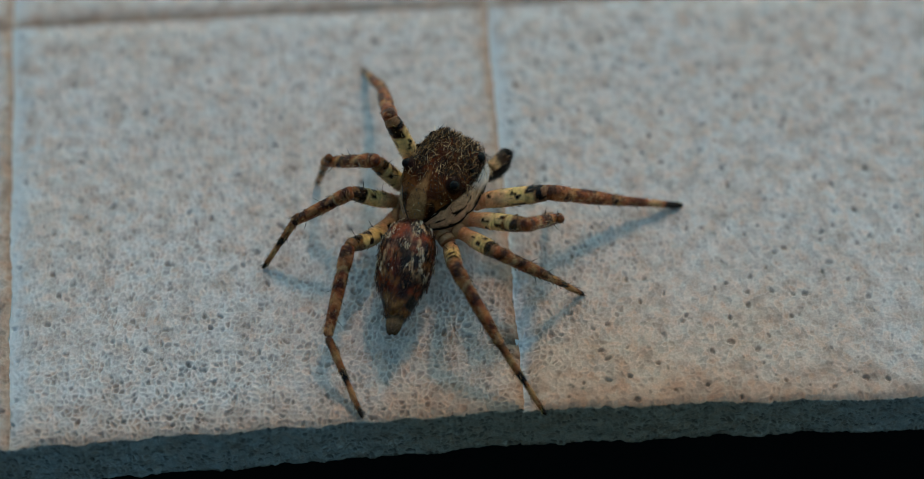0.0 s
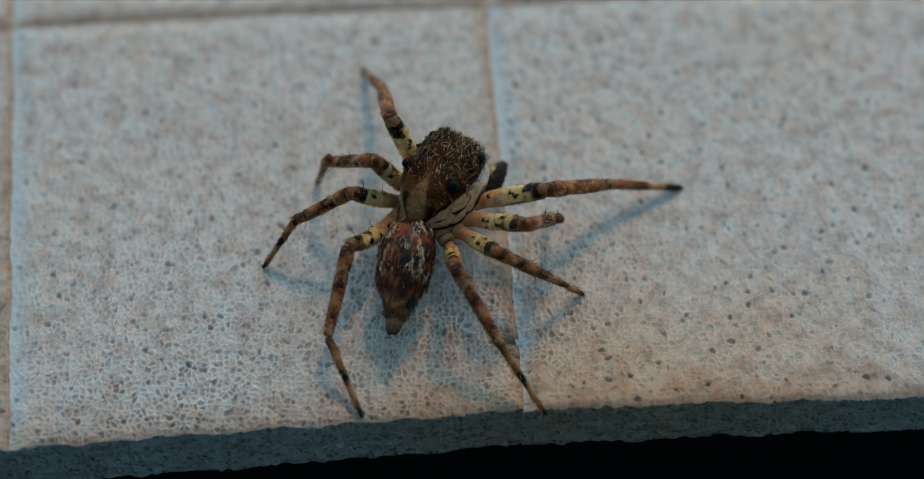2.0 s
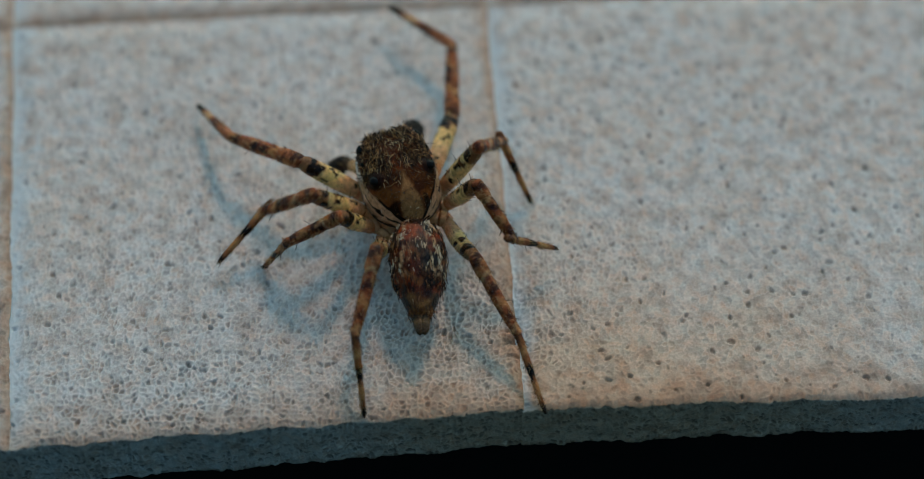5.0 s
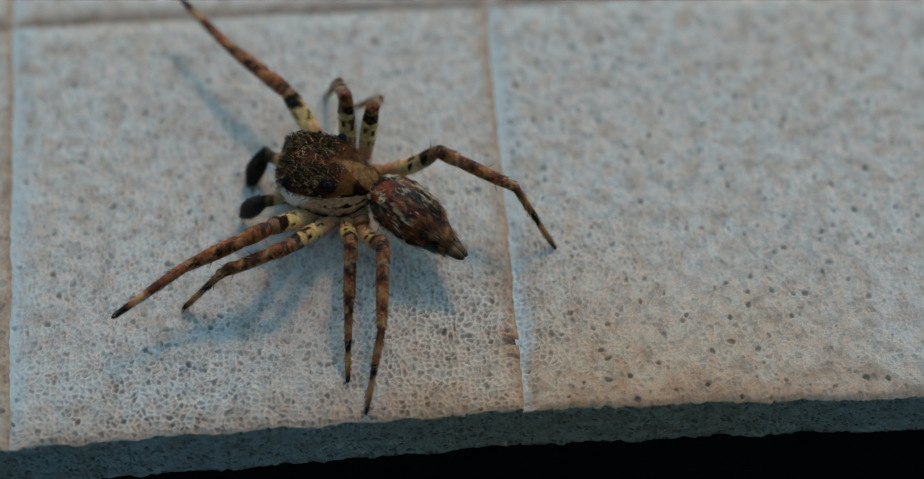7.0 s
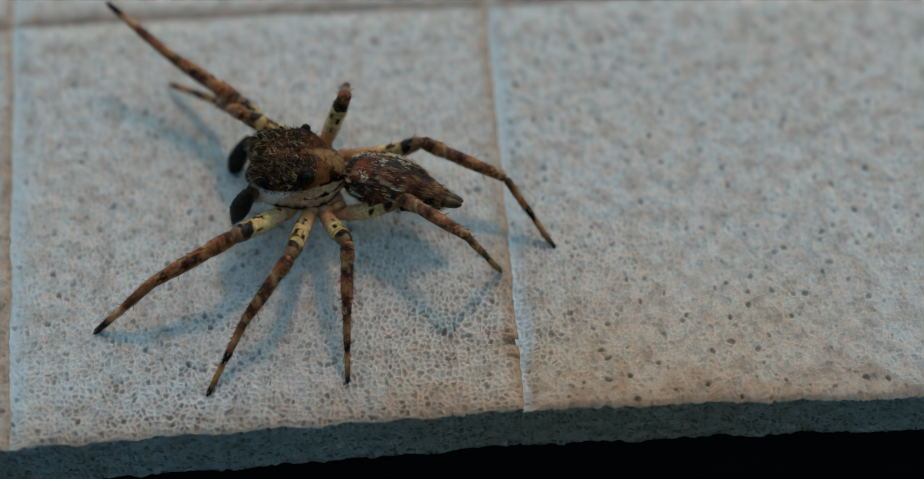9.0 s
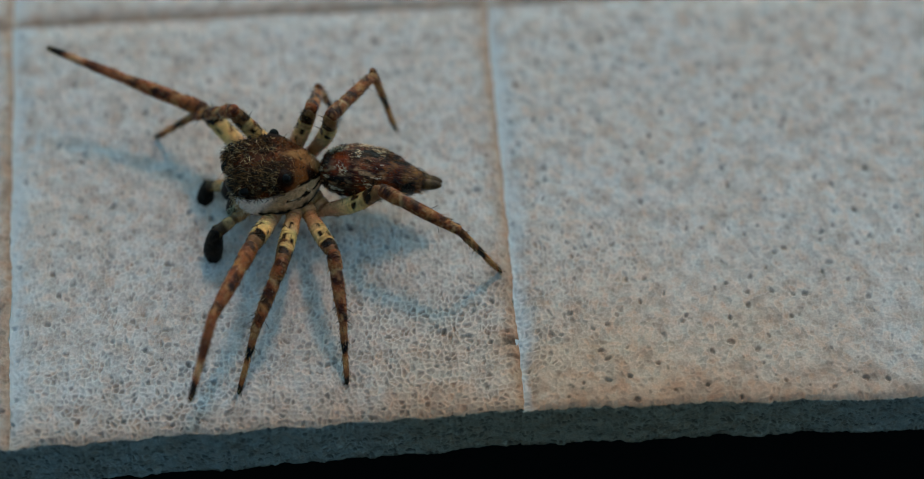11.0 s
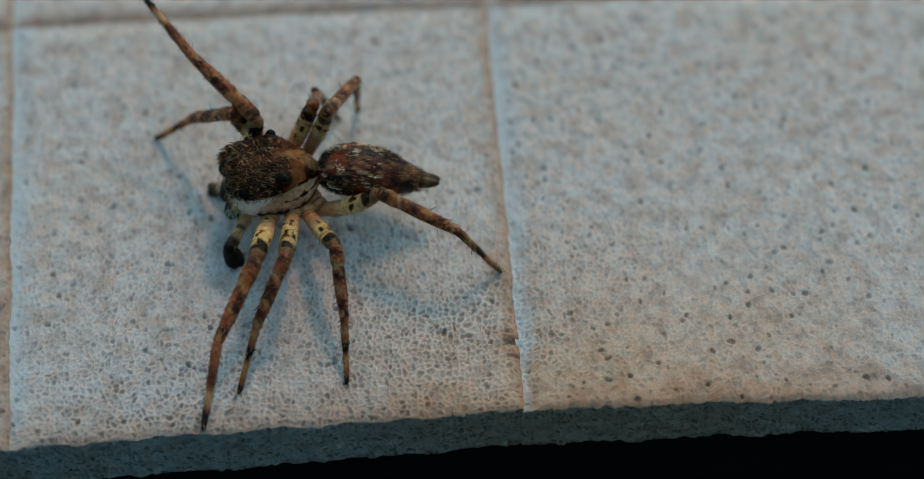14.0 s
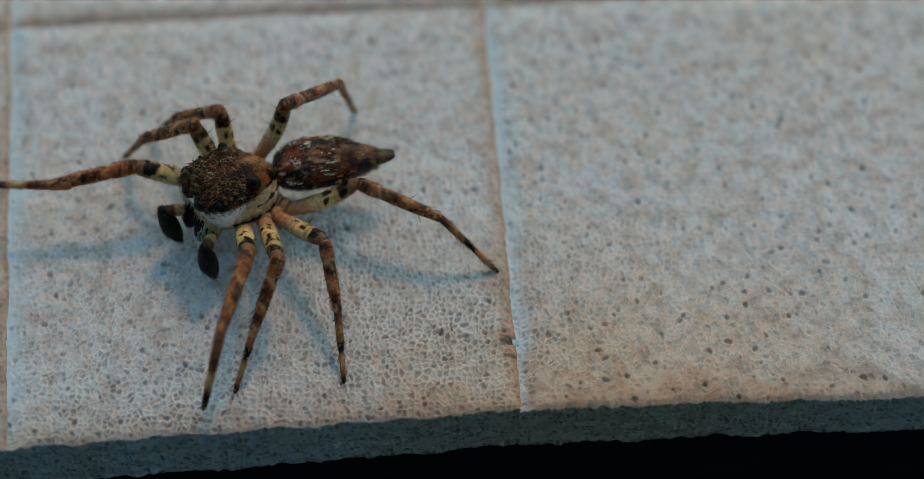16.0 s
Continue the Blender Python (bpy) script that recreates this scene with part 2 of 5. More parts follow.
def bubbles(x, y, pitch, seed):
    """Cells of about one pitch: the distance to the nearest wall, to the middle, and two numbers for each cell."""
    r = np.random.RandomState(seed)
    jx, jy, one, two = r.uniform(0.08, 0.92, (256, 256)), r.uniform(0.08, 0.92, (256, 256)), r.rand(256, 256), r.rand(256, 256)
    x, y = np.asarray(x) / pitch, np.asarray(y) / pitch
    gi, gj = np.floor(x).astype(int), np.floor(y).astype(int)
    best = np.full(x.shape, 9.0)
    mx, my, mi, mj = (np.zeros(x.shape) for _ in range(4))
    near = [(a, b) for a in (-1, 0, 1) for b in (-1, 0, 1)]

    def middle(a, b):
        i, j = gi + a, gj + b
        return i, j, i + jx[i % 256, j % 256] - x, j + jy[i % 256, j % 256] - y
    for a, b in near:
        i, j, dx, dy = middle(a, b)
        d = dx * dx + dy * dy
        hit = d < best
        best = np.where(hit, d, best)
        mx, my, mi, mj = np.where(hit, dx, mx), np.where(hit, dy, my), np.where(hit, i, mi), np.where(hit, j, mj)
    edge = np.full(x.shape, 9.0)
    for a in (-2, -1, 0, 1, 2):
        for b in (-2, -1, 0, 1, 2):
            i, j, dx, dy = middle(a, b)
            ex, ey = dx - mx, dy - my
            size = np.hypot(ex, ey)
            with np.errstate(divide="ignore", invalid="ignore"):
                d = ((dx + mx) * 0.5 * ex + (dy + my) * 0.5 * ey) / size
            edge = np.where((size > 1e-6) & (d < edge), d, edge)
    mi, mj = mi.astype(int) % 256, mj.astype(int) % 256
    return edge * pitch, np.sqrt(best) * pitch, one[mi, mj], two[mi, mj]


def ease(x, lo, hi):
    u = np.clip((x - lo) / (hi - lo), 0, 1)
    return u * u * (3 - 2 * u)


def cell_relief(x, y, openness, seed):
    """Depth of the foam's cells and their colours (wall, pore, number). openness: 1 where cells are cut open, 0 where they are clogged."""
    wx = x + 0.09 * ripple(x, y, 2.2, seed) + 0.03 * ripple(x, y, 6.0, seed + 1)
    wy = y + 0.09 * ripple(x, y, 2.2, seed + 2) + 0.03 * ripple(x, y, 6.0, seed + 3)
    edge, mid, one, two = bubbles(wx, wy, 0.188, seed + 4)
    small = bubbles(wx, wy, 0.11, seed + 5)[0]
    patch = 0.42 + 0.5 * ripple(x, y, 0.7, seed + 6) + 0.55 * ripple(x, y, 2.6, seed + 7)
    hollow = ease(edge, 0.004, 0.07)
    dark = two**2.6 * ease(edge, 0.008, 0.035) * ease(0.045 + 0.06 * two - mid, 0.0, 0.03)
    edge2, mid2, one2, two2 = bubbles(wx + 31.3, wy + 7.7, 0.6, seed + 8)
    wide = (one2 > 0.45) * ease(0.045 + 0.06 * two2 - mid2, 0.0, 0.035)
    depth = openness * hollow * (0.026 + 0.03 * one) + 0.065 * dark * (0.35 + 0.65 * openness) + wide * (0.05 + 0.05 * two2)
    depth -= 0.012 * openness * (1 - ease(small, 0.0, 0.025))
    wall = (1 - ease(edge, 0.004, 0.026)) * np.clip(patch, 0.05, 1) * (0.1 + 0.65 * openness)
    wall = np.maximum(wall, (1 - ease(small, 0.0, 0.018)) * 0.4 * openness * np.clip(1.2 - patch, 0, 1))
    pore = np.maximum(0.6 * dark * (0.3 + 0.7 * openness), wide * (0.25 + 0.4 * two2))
    return depth, np.stack([wall * (1 - pore), pore, one], -1)


def tile_mesh(i, j, close):
    """One tile: a pitted top that falls away at its edges, rough sides, a flat base."""
    c00, c10, c01, c11 = corner(i, j), corner(i + 1, j), corner(i, j + 1), corner(i + 1, j + 1)
    e = np.array([0, 0.012, 0.03, 0.06])
    if close:
        us = np.concatenate([e, np.linspace(0.09, 15.01, 520), 15.1 - e[::-1]]) / 15.1
        gaps = np.linspace(0.028, 0.085, 268)
        vs = 0.06 + np.cumsum(gaps * (15.18 / gaps.sum()))
        vs = np.concatenate([e, vs, 15.3 - e[::-1][1:]]) / 15.3
    else:
        us = vs = np.concatenate([e, np.linspace(0.12, 14.98, 60), 15.1 - e[::-1]]) / 15.1
    U, V = np.meshgrid(us, vs)
    P = (c00[None, None] * ((1 - U) * (1 - V))[..., None] + c10 * (U * (1 - V))[..., None] + c01 * ((1 - U) * V)[..., None] + c11 * (U * V)[..., None])
    X, Y = P[..., 0].copy(), P[..., 1].copy()
    seed = 20 + 7 * i + 40 * j
    wob = 0.16 * ripple(X, Y, 0.9, seed) + 0.08 * ripple(X, Y, 3.1, seed + 1)
    drop = np.zeros(U.shape)
    for dist, width, deep in ((U * 15.1, 0.8, 0.2), ((1 - U) * 15.1, 0.25, 0.11), (V * 15.3, 0.26, 0.14 if j else 0.1), ((1 - V) * 15.3, 0.75, 0.12)):
        q = np.clip(1 - dist / (width * (1 + 1.2 * wob)), 0, 1)
        drop = np.maximum(drop, deep * q * q * (3 - 2 * q) if j or deep != 0.1 else deep * q * q)
    if i == 0 and j == 0:
        drop += 0.22 * np.exp(-((X - 1.45) / 0.2)**2 - ((Y + 3.55) / 0.16)**2)
    openness = np.clip(1.05 - 0.1 * np.maximum(X + 2.5, 0) - 0.06 * np.maximum(-4.5 - X, 0) + 0.35 * ripple(X, Y, 0.35, 5), 0.1, 1) * (1 - 0.55 * ease(Y, -3.5, 1.0))
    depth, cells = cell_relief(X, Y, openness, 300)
    inside = ease(np.minimum(np.minimum(U, 1 - U) * 15.1, np.minimum(V, 1 - V) * 15.3), 0.0, 0.08)
    Z = -drop + 0.03 * ripple(X, Y, 0.35, 6) + 0.018 * ripple(X, Y, 2.0, 7) + 0.012 * ripple(X, Y, 6.0, 8) - depth * inside
    h, w = U.shape
    for b in range(w):
        if j == 0:
            p = Vector((X[0, b], Y[0, b], 3.7 * i + j))
            P[0, b, 1] += 0.12 * noise.noise(p * 0.8) + 0.045 * noise.noise(p * 3.5) + 0.03 * noise.noise(p * 9.0)
    for a in range(h):
        p = Vector((X[a, 0], Y[a, 0], 3.7 * i + j))
        P[a, :, 0] += (-0.02 + 0.07 * noise.noise(p * 1.1) + 0.04 * noise.noise(p * 4.0)) * np.clip(1 - U[a] * 15.1 / 0.7, 0, 1)
        p = Vector((X[a, -1], Y[a, -1], 3.7 * i + j))
        P[a, :, 0] -= (-0.05 + 0.08 * noise.noise(p * 0.7) + 0.04 * noise.noise(p * 4.0)) * np.clip(1 - (1 - U[a]) * 15.1 / 0.7, 0, 1)
    # a ragged front rim draws the first rows of the top along with it
    if j == 0:
        shift = P[0, :, 1] - Y[0]
        for a in range(1, h):
            k = max(0.0, 1 - V[a, 0] * 15.3 / 0.6)
            if k == 0:
                break
            P[a, :, 1] += shift * k
    top = np.concatenate([P, Z[..., None]], -1).reshape(-1, 3)
    n = np.arange((h - 1) * w).reshape(h - 1, w)[:, :-1].ravel()
    faces = np.stack([n, n + 1, n + w + 1, n + w], 1).tolist()
    rim = np.concatenate([np.arange(w), np.arange(1, h) * w + w - 1, (h - 1) * w + np.arange(w - 2, -1, -1), np.arange(h - 2, 0, -1) * w])
    levels = np.linspace(-0.12, -2.33, 36) if close else np.linspace(-0.4, -2.33, 6)
    size, verts, looks, last = len(rim), [top], [cells.reshape(-1, 3)], rim
    rx, ry, rz = top[rim].T
    for k, level in enumerate(levels):
        foot = k == len(levels) - 1
        y = ry.copy()
        deep, side_cells = cell_relief(rx, np.full(size, level * 1.0 + 40.0), np.full(size, 0.8), 500)
        if j == 0:
            y[:w] -= 0.035 * ripple(rx[:w], np.full(w, level), 3.0, seed + 9) + 0.015 * ripple(rx[:w], np.full(w, level), 7.0, seed + 10) + 0.03 - 0.5 * deep[:w] * (not foot)
        z = np.minimum(level, rz - 0.02 - 0.01 * k)
        if foot:
            z = z + 0.03 * ripple(rx, ry, 1.5, 41) + 0.02 * ripple(rx, ry, 6.0, 42) + 0.02 * ripple(rx, ry, 15.0, 43)
        z = z + 0.012 * (rx + 13) * (level / -2.33)
        row = len(top) + k * size + np.arange(size)
        faces += np.stack([last, row, np.roll(row, -1), np.roll(last, -1)], 1).tolist()
        verts.append(np.stack([rx, y, z], 1))
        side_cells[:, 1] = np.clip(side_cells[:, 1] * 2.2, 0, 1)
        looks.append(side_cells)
        last = row
    faces.append(last[::-1].tolist())
    verts, looks = np.concatenate(verts), np.concatenate(looks)
    # rims: one side paled with cool light in the colour, the other tan; grey cut sides darkened for shade
    tint = np.zeros((len(verts), 3))
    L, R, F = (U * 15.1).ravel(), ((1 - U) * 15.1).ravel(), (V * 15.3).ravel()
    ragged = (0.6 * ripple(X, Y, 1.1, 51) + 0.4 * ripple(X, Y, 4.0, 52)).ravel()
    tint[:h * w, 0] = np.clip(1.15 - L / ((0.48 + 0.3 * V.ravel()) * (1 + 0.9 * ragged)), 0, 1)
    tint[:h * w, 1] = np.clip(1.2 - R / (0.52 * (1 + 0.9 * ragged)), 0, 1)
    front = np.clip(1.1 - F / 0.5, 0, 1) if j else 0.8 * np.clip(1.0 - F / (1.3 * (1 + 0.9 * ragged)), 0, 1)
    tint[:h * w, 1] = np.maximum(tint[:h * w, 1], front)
    # all side faces take the grey that also holds their shade
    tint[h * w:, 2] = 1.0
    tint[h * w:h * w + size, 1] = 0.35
    if i == 0 and j == 0:
        x, y = X.ravel(), Y.ravel()
        tint[:h * w, 1] = np.maximum(tint[:h * w, 1], np.exp(-((x - 1.35) / 0.4)**2 - ((y + 3.4) / 0.35)**2))
        pit = np.exp(-((x - 1.4) / 0.2)**2 - ((y + 3.57) / 0.12)**2)
        tint[:h * w, 2] = 0.8 * pit
        looks[:h * w, 1] = np.maximum(looks[:h * w, 1], np.clip(1.4 * pit, 0, 1))
    if i == 1 and j == 0:
        for px, py in ((3.3, -5.2), (3.58, -5.27), (3.22, -5.15)):
            tint[:h * w, 2] = np.maximum(tint[:h * w, 2], np.exp(-(((X.ravel() - px) / 0.06)**2 + ((Y.ravel() - py) / 0.05)**2)))
            looks[:h * w, 1] = np.maximum(looks[:h * w, 1], np.exp(-(((X.ravel() - px) / 0.05)**2 + ((Y.ravel() - py) / 0.045)**2)))
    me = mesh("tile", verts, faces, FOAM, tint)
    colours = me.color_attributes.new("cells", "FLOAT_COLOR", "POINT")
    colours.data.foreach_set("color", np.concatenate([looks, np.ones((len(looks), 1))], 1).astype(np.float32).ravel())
    return me


board = tagged(new("foam_board"), "cream fine-celled foam board scored into square tiles", "board", kind="structure")
for j in range(3):
    for i in range(-2, 4):
        part("tile", tile_mesh(i, j, j == 0 and -1 <= i <= 1), board)

# an unseen dark wall, added to block sky light from the near side
light_blocker = mesh("unseen_blocker", [(-900, -520, -14), (900, -520, -14), (900, -520, 320), (-900, -520, 320), (-900, -560, -14), (900, -560, -14), (900, -560, 320), (-900, -560, 320)],
                 [(3, 2, 1, 0), (4, 5, 6, 7), (0, 1, 5, 4), (1, 2, 6, 5), (2, 3, 7, 6), (3, 0, 4, 7)], dark_material("blocker_dark_brown", (0.05, 0.045, 0.04), 0.8), smooth=False)
tagged(new("unseen_blocker", light_blocker), "plain dark brown unseen wall added to block sky light", "wall", kind="structure")

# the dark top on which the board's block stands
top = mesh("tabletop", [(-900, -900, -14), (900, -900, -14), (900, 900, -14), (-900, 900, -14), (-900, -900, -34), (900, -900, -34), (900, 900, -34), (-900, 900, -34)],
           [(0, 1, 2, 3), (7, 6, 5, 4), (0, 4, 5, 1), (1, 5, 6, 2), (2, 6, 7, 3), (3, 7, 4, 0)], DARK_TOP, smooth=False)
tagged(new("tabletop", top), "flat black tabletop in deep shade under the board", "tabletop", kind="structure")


def block_mesh():
    bm = bmesh.new()
    a, b, c, d = corner(-2, 0) + [1, 3.0], corner(4, 0) + [-1, 3.0], corner(4, 3) - [1, 1], corner(-2, 3) + [1, -1]
    low = [bm.verts.new((*p * MM, -14 * MM)) for p in (a, b, c, d)]
    high = [bm.verts.new((*p * MM, -2.33 * MM)) for p in (a, b, c, d)]
    bm.faces.new(high)
    bm.faces.new(low[::-1])
    for k in range(4):
        bm.faces.new((low[k], low[(k + 1) % 4], high[(k + 1) % 4], high[k]))
    bmesh.ops.bevel(bm, geom=bm.edges[:], offset=0.4 * MM, segments=2, affect="EDGES")
    me = bpy.data.meshes.new("support_block")
    bm.to_mesh(me)
    bm.free()
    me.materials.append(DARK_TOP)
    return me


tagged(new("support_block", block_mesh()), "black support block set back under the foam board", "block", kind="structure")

# ---- the jumping spider ----
HIPS = ((1.18, 1.83, -0.46), (1.25, 1.12, -0.47), (1.2, 0.63, -0.58), (1.02, 0.15, -0.6))
SEGMENTS = ((2.2, 2.75, 2.62), (2.5, 2.33, 2.46), (2.2, 2.14, 2.14), (2.6, 2.72, 2.54))
PALP_BASE, PALP_ARM = (0.4, 2.17, -0.61), 1.56
BROWN, DARK, CREAM, RUST, YELLOW = (0.05, 0.018, 0.007), (0.01, 0.006, 0.004), (0.84, 0.76, 0.54), (0.35, 0.135, 0.055), (0.82, 0.74, 0.42)
nrng = np.random.RandomState(7)


def mix(a, b, k):
    k = np.clip(np.asarray(k, float), 0, 1)[..., None]
    return np.asarray(a) * (1 - k) + np.asarray(b) * k


def field(v, scale, seed=0.0):
    return np.array([noise.noise(Vector((p[0] * scale + seed, p[1] * scale, p[2] * scale))) for p in v])


def step(x, lo, hi):
    u = np.clip((x - lo) / (hi - lo), 0, 1)
    return u * u * (3 - 2 * u)


SIDE_EYE = (0.88, 1.22, 0.99)


def carapace():
    st = [(0.0, 0.3, -0.06, 0.3, -0.2), (0.1, 0.48, -0.1, 0.46, -0.3), (0.4, 0.85, -0.14, 0.84, -0.42), (0.85, 1.12, -0.16, 1.14, -0.5), (1.4, 1.2, -0.16, 1.28, -0.52),
          (1.9, 1.18, -0.1, 1.26, -0.5), (2.3, 1.12, 0.02, 1.14, -0.46), (2.58, 1.03, 0.14, 0.97, -0.4), (2.74, 0.84, 0.24, 0.68, -0.32), (2.8, 0.5, 0.3, 0.4, -0.2)]
    v, f, u, a = loft(st, 150, 180, 0.64)
    x, y, z = v.T
    middle, share = (np.interp(y, [q[0] for q in st], [q[k] for q in st]) for k in (2, 3))
    rise = np.clip((z - middle) / share, 0, 1)
    v[:, 0] *= 1 - rise * (0.32 - 0.24 * step(y, 0.4, 1.2))
    # low mounds under the rear eyes
    for side in (-1, 1):
        d = v - [side * SIDE_EYE[0], SIDE_EYE[1], SIDE_EYE[2]]
        v += np.exp(-(d**2).sum(1) / 0.32**2)[:, None] * [side * 0.07, 0, 0.17]
    x, y, z = v.T
    n1, n2, n3 = field(v, 2.2), field(v, 6.0, 5.0), field(v * [1, 0.5, 1], 14.0, 3.0)
    c = mix((0.018, 0.006, 0.002), (0.15, 0.042, 0.01), step(n1 + 0.3 * n2, -0.25, 0.45))
    thorax = 1 - step(y + 0.1 * n1, 0.9, 1.35)
    c = mix(c, mix((0.085, 0.03, 0.009), (0.22, 0.1, 0.036), step(n1 + 0.4 * n3, -0.3, 0.4)), thorax)
    # a pale wedge that narrows towards the head
    half = 0.34 - 0.26 * step(y, 0.25, 1.15)
    wedge = (1 - step(np.abs(x) + 0.04 * n2, half - 0.08, half + 0.05)) * (1 - step(y, 1.1, 1.4)) * (rise > 0.5)
    c = mix(c, mix((0.36, 0.24, 0.13), (0.46, 0.32, 0.18), step(n3, -0.2, 0.4)), 0.8 * wedge)
    # dark flanks beside it at the back
    flank = np.exp(-((np.abs(x) - 0.52) / 0.12)**2) * (1 - step(y, 0.3, 0.75)) * (z > middle)
    c = mix(c, DARK, 0.85 * step(flank + 0.3 * n2, 0.25, 0.6))
    for side in (-1, 1):
        d = np.sqrt(((v - [side * SIDE_EYE[0], SIDE_EYE[1], SIDE_EYE[2]])**2).sum(1))
        c = mix(c, (0.022, 0.008, 0.003), 1 - step(d, 0.22, 0.36))
    edge = middle + share * (0.64 - 0.15 * np.clip(y - 0.9, 0, 2)) + 0.04 * n2
    band = 1 - step(z, edge - 0.03, edge + 0.03)
    c = mix(c, mix((0.62, 0.51, 0.4), (0.47, 0.36, 0.27), step(n2 + 0.5 * n3, 0.0, 0.5)), band)
    c = mix(c, (0.88, 1.15, 1.55), 0.7 * band * step(y - 0.8 * (middle + 0.3 - z), 1.65, 2.2))
    seam = np.exp(-((z - edge) / 0.05)**2) * (1 - step(y, 0.7, 1.1))
    c = mix(c, DARK, step(seam, 0.3, 0.6))
    # a broken dark line along the band, a whole one along its rim
    line = np.exp(-((z - (middle + 0.29 * share) - 0.16 * field(v, 2.6, 9.0) - 0.05 * n2) / 0.05)**2) * step(field(v, 3.8, 2.0) + 0.25 * (1.1 - y), -0.05, 0.08) * (1 - step(y, 1.5, 1.7))
    c = mix(c, (0.012, 0.006, 0.004), step(line, 0.3, 0.55))
    rim = np.exp(-((z - middle + 0.08 - 0.03 * n2) / 0.085)**2) * (1 - step(y, 2.05, 2.3))
    c = mix(c, (0.012, 0.006, 0.004), step(rim, 0.3, 0.55))
    c = mix(c, (0.4, 0.26, 0.16), 1 - step(z, middle - 0.24, middle - 0.17))
    return v, f, c


def belly():
    st = [(0.0, 0.18, 0.0, 0.15, -0.15), (-0.1, 0.46, 0.02, 0.4, -0.4), (-0.5, 0.74, 0.06, 0.62, -0.6), (-1.1, 0.85, 0.08, 0.72, -0.66), (-1.8, 0.81, 0.06, 0.68, -0.6),
          (-2.4, 0.63, 0.02, 0.54, -0.5), (-2.85, 0.44, -0.02, 0.42, -0.4), (-3.08, 0.34, -0.04, 0.3, -0.28), (-3.18, 0.18, -0.04, 0.16, -0.16)]
    v, f, u, a = loft(st, 130, 90, 0.95)
    f = [t[::-1] for t in f]
    v[:, [0, 2]] *= (0.99, 1.05)
    x, y, z = v.T
    n1, n2, n3 = field(v, 1.7, 3.0), field(v, 5.0, 8.0), field(v * [1, 0.4, 1], 9.0, 1.0)
    c = mix((0.014, 0.004, 0.001), (0.26, 0.06, 0.012), step(n1 + 0.4 * n2, -0.3, 0.45))
    chevron = step(np.sin((y - 0.9 * np.abs(x)) * 7.5 + 1.5 * n1), 0.35, 0.9) * step(-y, 1.1, 1.6)
    c = mix(c, (0.3, 0.16, 0.06), 0.7 * chevron * (z > 0.15))
    dusk = np.exp(-((y + 1.05 + 0.1 * n2) / 0.14)**2) + 0.8 * np.exp(-((y + 1.75 + 0.12 * n2) / 0.1)**2)
    c = mix(c, (0.014, 0.005, 0.003), 0.75 * dusk * (z > 0))
    c = mix(c, DARK, 0.85 * step(n3, 0.05, 0.3) * (1 - step(z, 0.4, 0.65)))
    c = mix(c, DARK, 0.9 * step(-n1 + 0.3 * n2, 0.05, 0.3) * step(z, 0.2, 0.4))
    pale = step(n3, 0.1, 0.35) * np.exp(-((np.abs(x) - 0.5) / 0.25)**2) * (z > 0.1) * (1 - step(-y, 1.8, 2.4))
    c = mix(c, (0.55, 0.45, 0.33), 0.8 * pale)
    spot = np.exp(-((y + 2.76 + 0.06 * n2) / 0.19)**4 - ((z - 0.06) / 0.25)**4) * step(np.abs(x), 0.18, 0.26)
    c = mix(c, (0.006, 0.005, 0.004), 2.0 * spot)
    c = mix(c, mix((0.17, 0.08, 0.025), (0.3, 0.18, 0.07), step(n3, -0.2, 0.3)), step(-y + 0.2 * n2, 2.45, 2.85) * (1 - np.clip(2 * spot, 0, 1)))
    c = mix(c, (0.3, 0.2, 0.1), 1 - step(z, -0.55, -0.4))
    return v, f, c


def limb(length, radii, colour, around=14, spines=(), seed=0):
    """A limb piece along y. radii: place along (0 to 1) and radius. colour(along, round, noise): tint."""
    st = [(p * length, r, 0.0, r, -r) for p, r in radii]
    v, f, u, a = loft(st, max(40, int(length * 34)), around)
    f = [t[::-1] for t in f] if st[0][0] > st[-1][0] else f
    n1 = field(v + [seed * 7.1, 0, 0], 3.5)
    pos = v[:, 1] / length
    c = colour(pos, a, n1)
    pieces = [(v, f, c)]
    if spines:
        roots, ways, longs = [], [], []
        for p, ang, size in spines:
            rad = np.interp(p, [q for q, _ in radii], [w for _, w in radii])
            d = np.array([math.cos(ang), 0, math.sin(ang)])
            roots.append(d * rad * 0.9 + [0, p * length, 0])
            ways.append(d + [0, 0.75, 0])
            longs.append(size)
        hv, hf = hairs(roots, ways, longs, 0.013, -0.2)
        pieces.append((hv, hf, DARK))
    k = int(length * 48)
    p = nrng.uniform(0.05, 0.97, k)
    ang = nrng.uniform(0, 2 * np.pi, k)
    rad = np.interp(p, [q for q, _ in radii], [w for _, w in radii])
    d = np.stack([np.cos(ang), np.zeros(k), np.sin(ang)], 1)
    hv, hf = hairs(d * rad[:, None] * 0.95 + np.stack([np.zeros(k), p * length, np.zeros(k)], 1), d * 0.45 + [0, 1, 0], nrng.uniform(0.1, 0.22, k), 0.008, -0.1)
    tone = np.repeat(np.where(nrng.rand(k) < 0.45, 1.0, 0.0), 7)
    pieces.append((hv, hf, mix((0.05, 0.028, 0.014), (0.55, 0.45, 0.3), tone)))
    return join(*pieces)


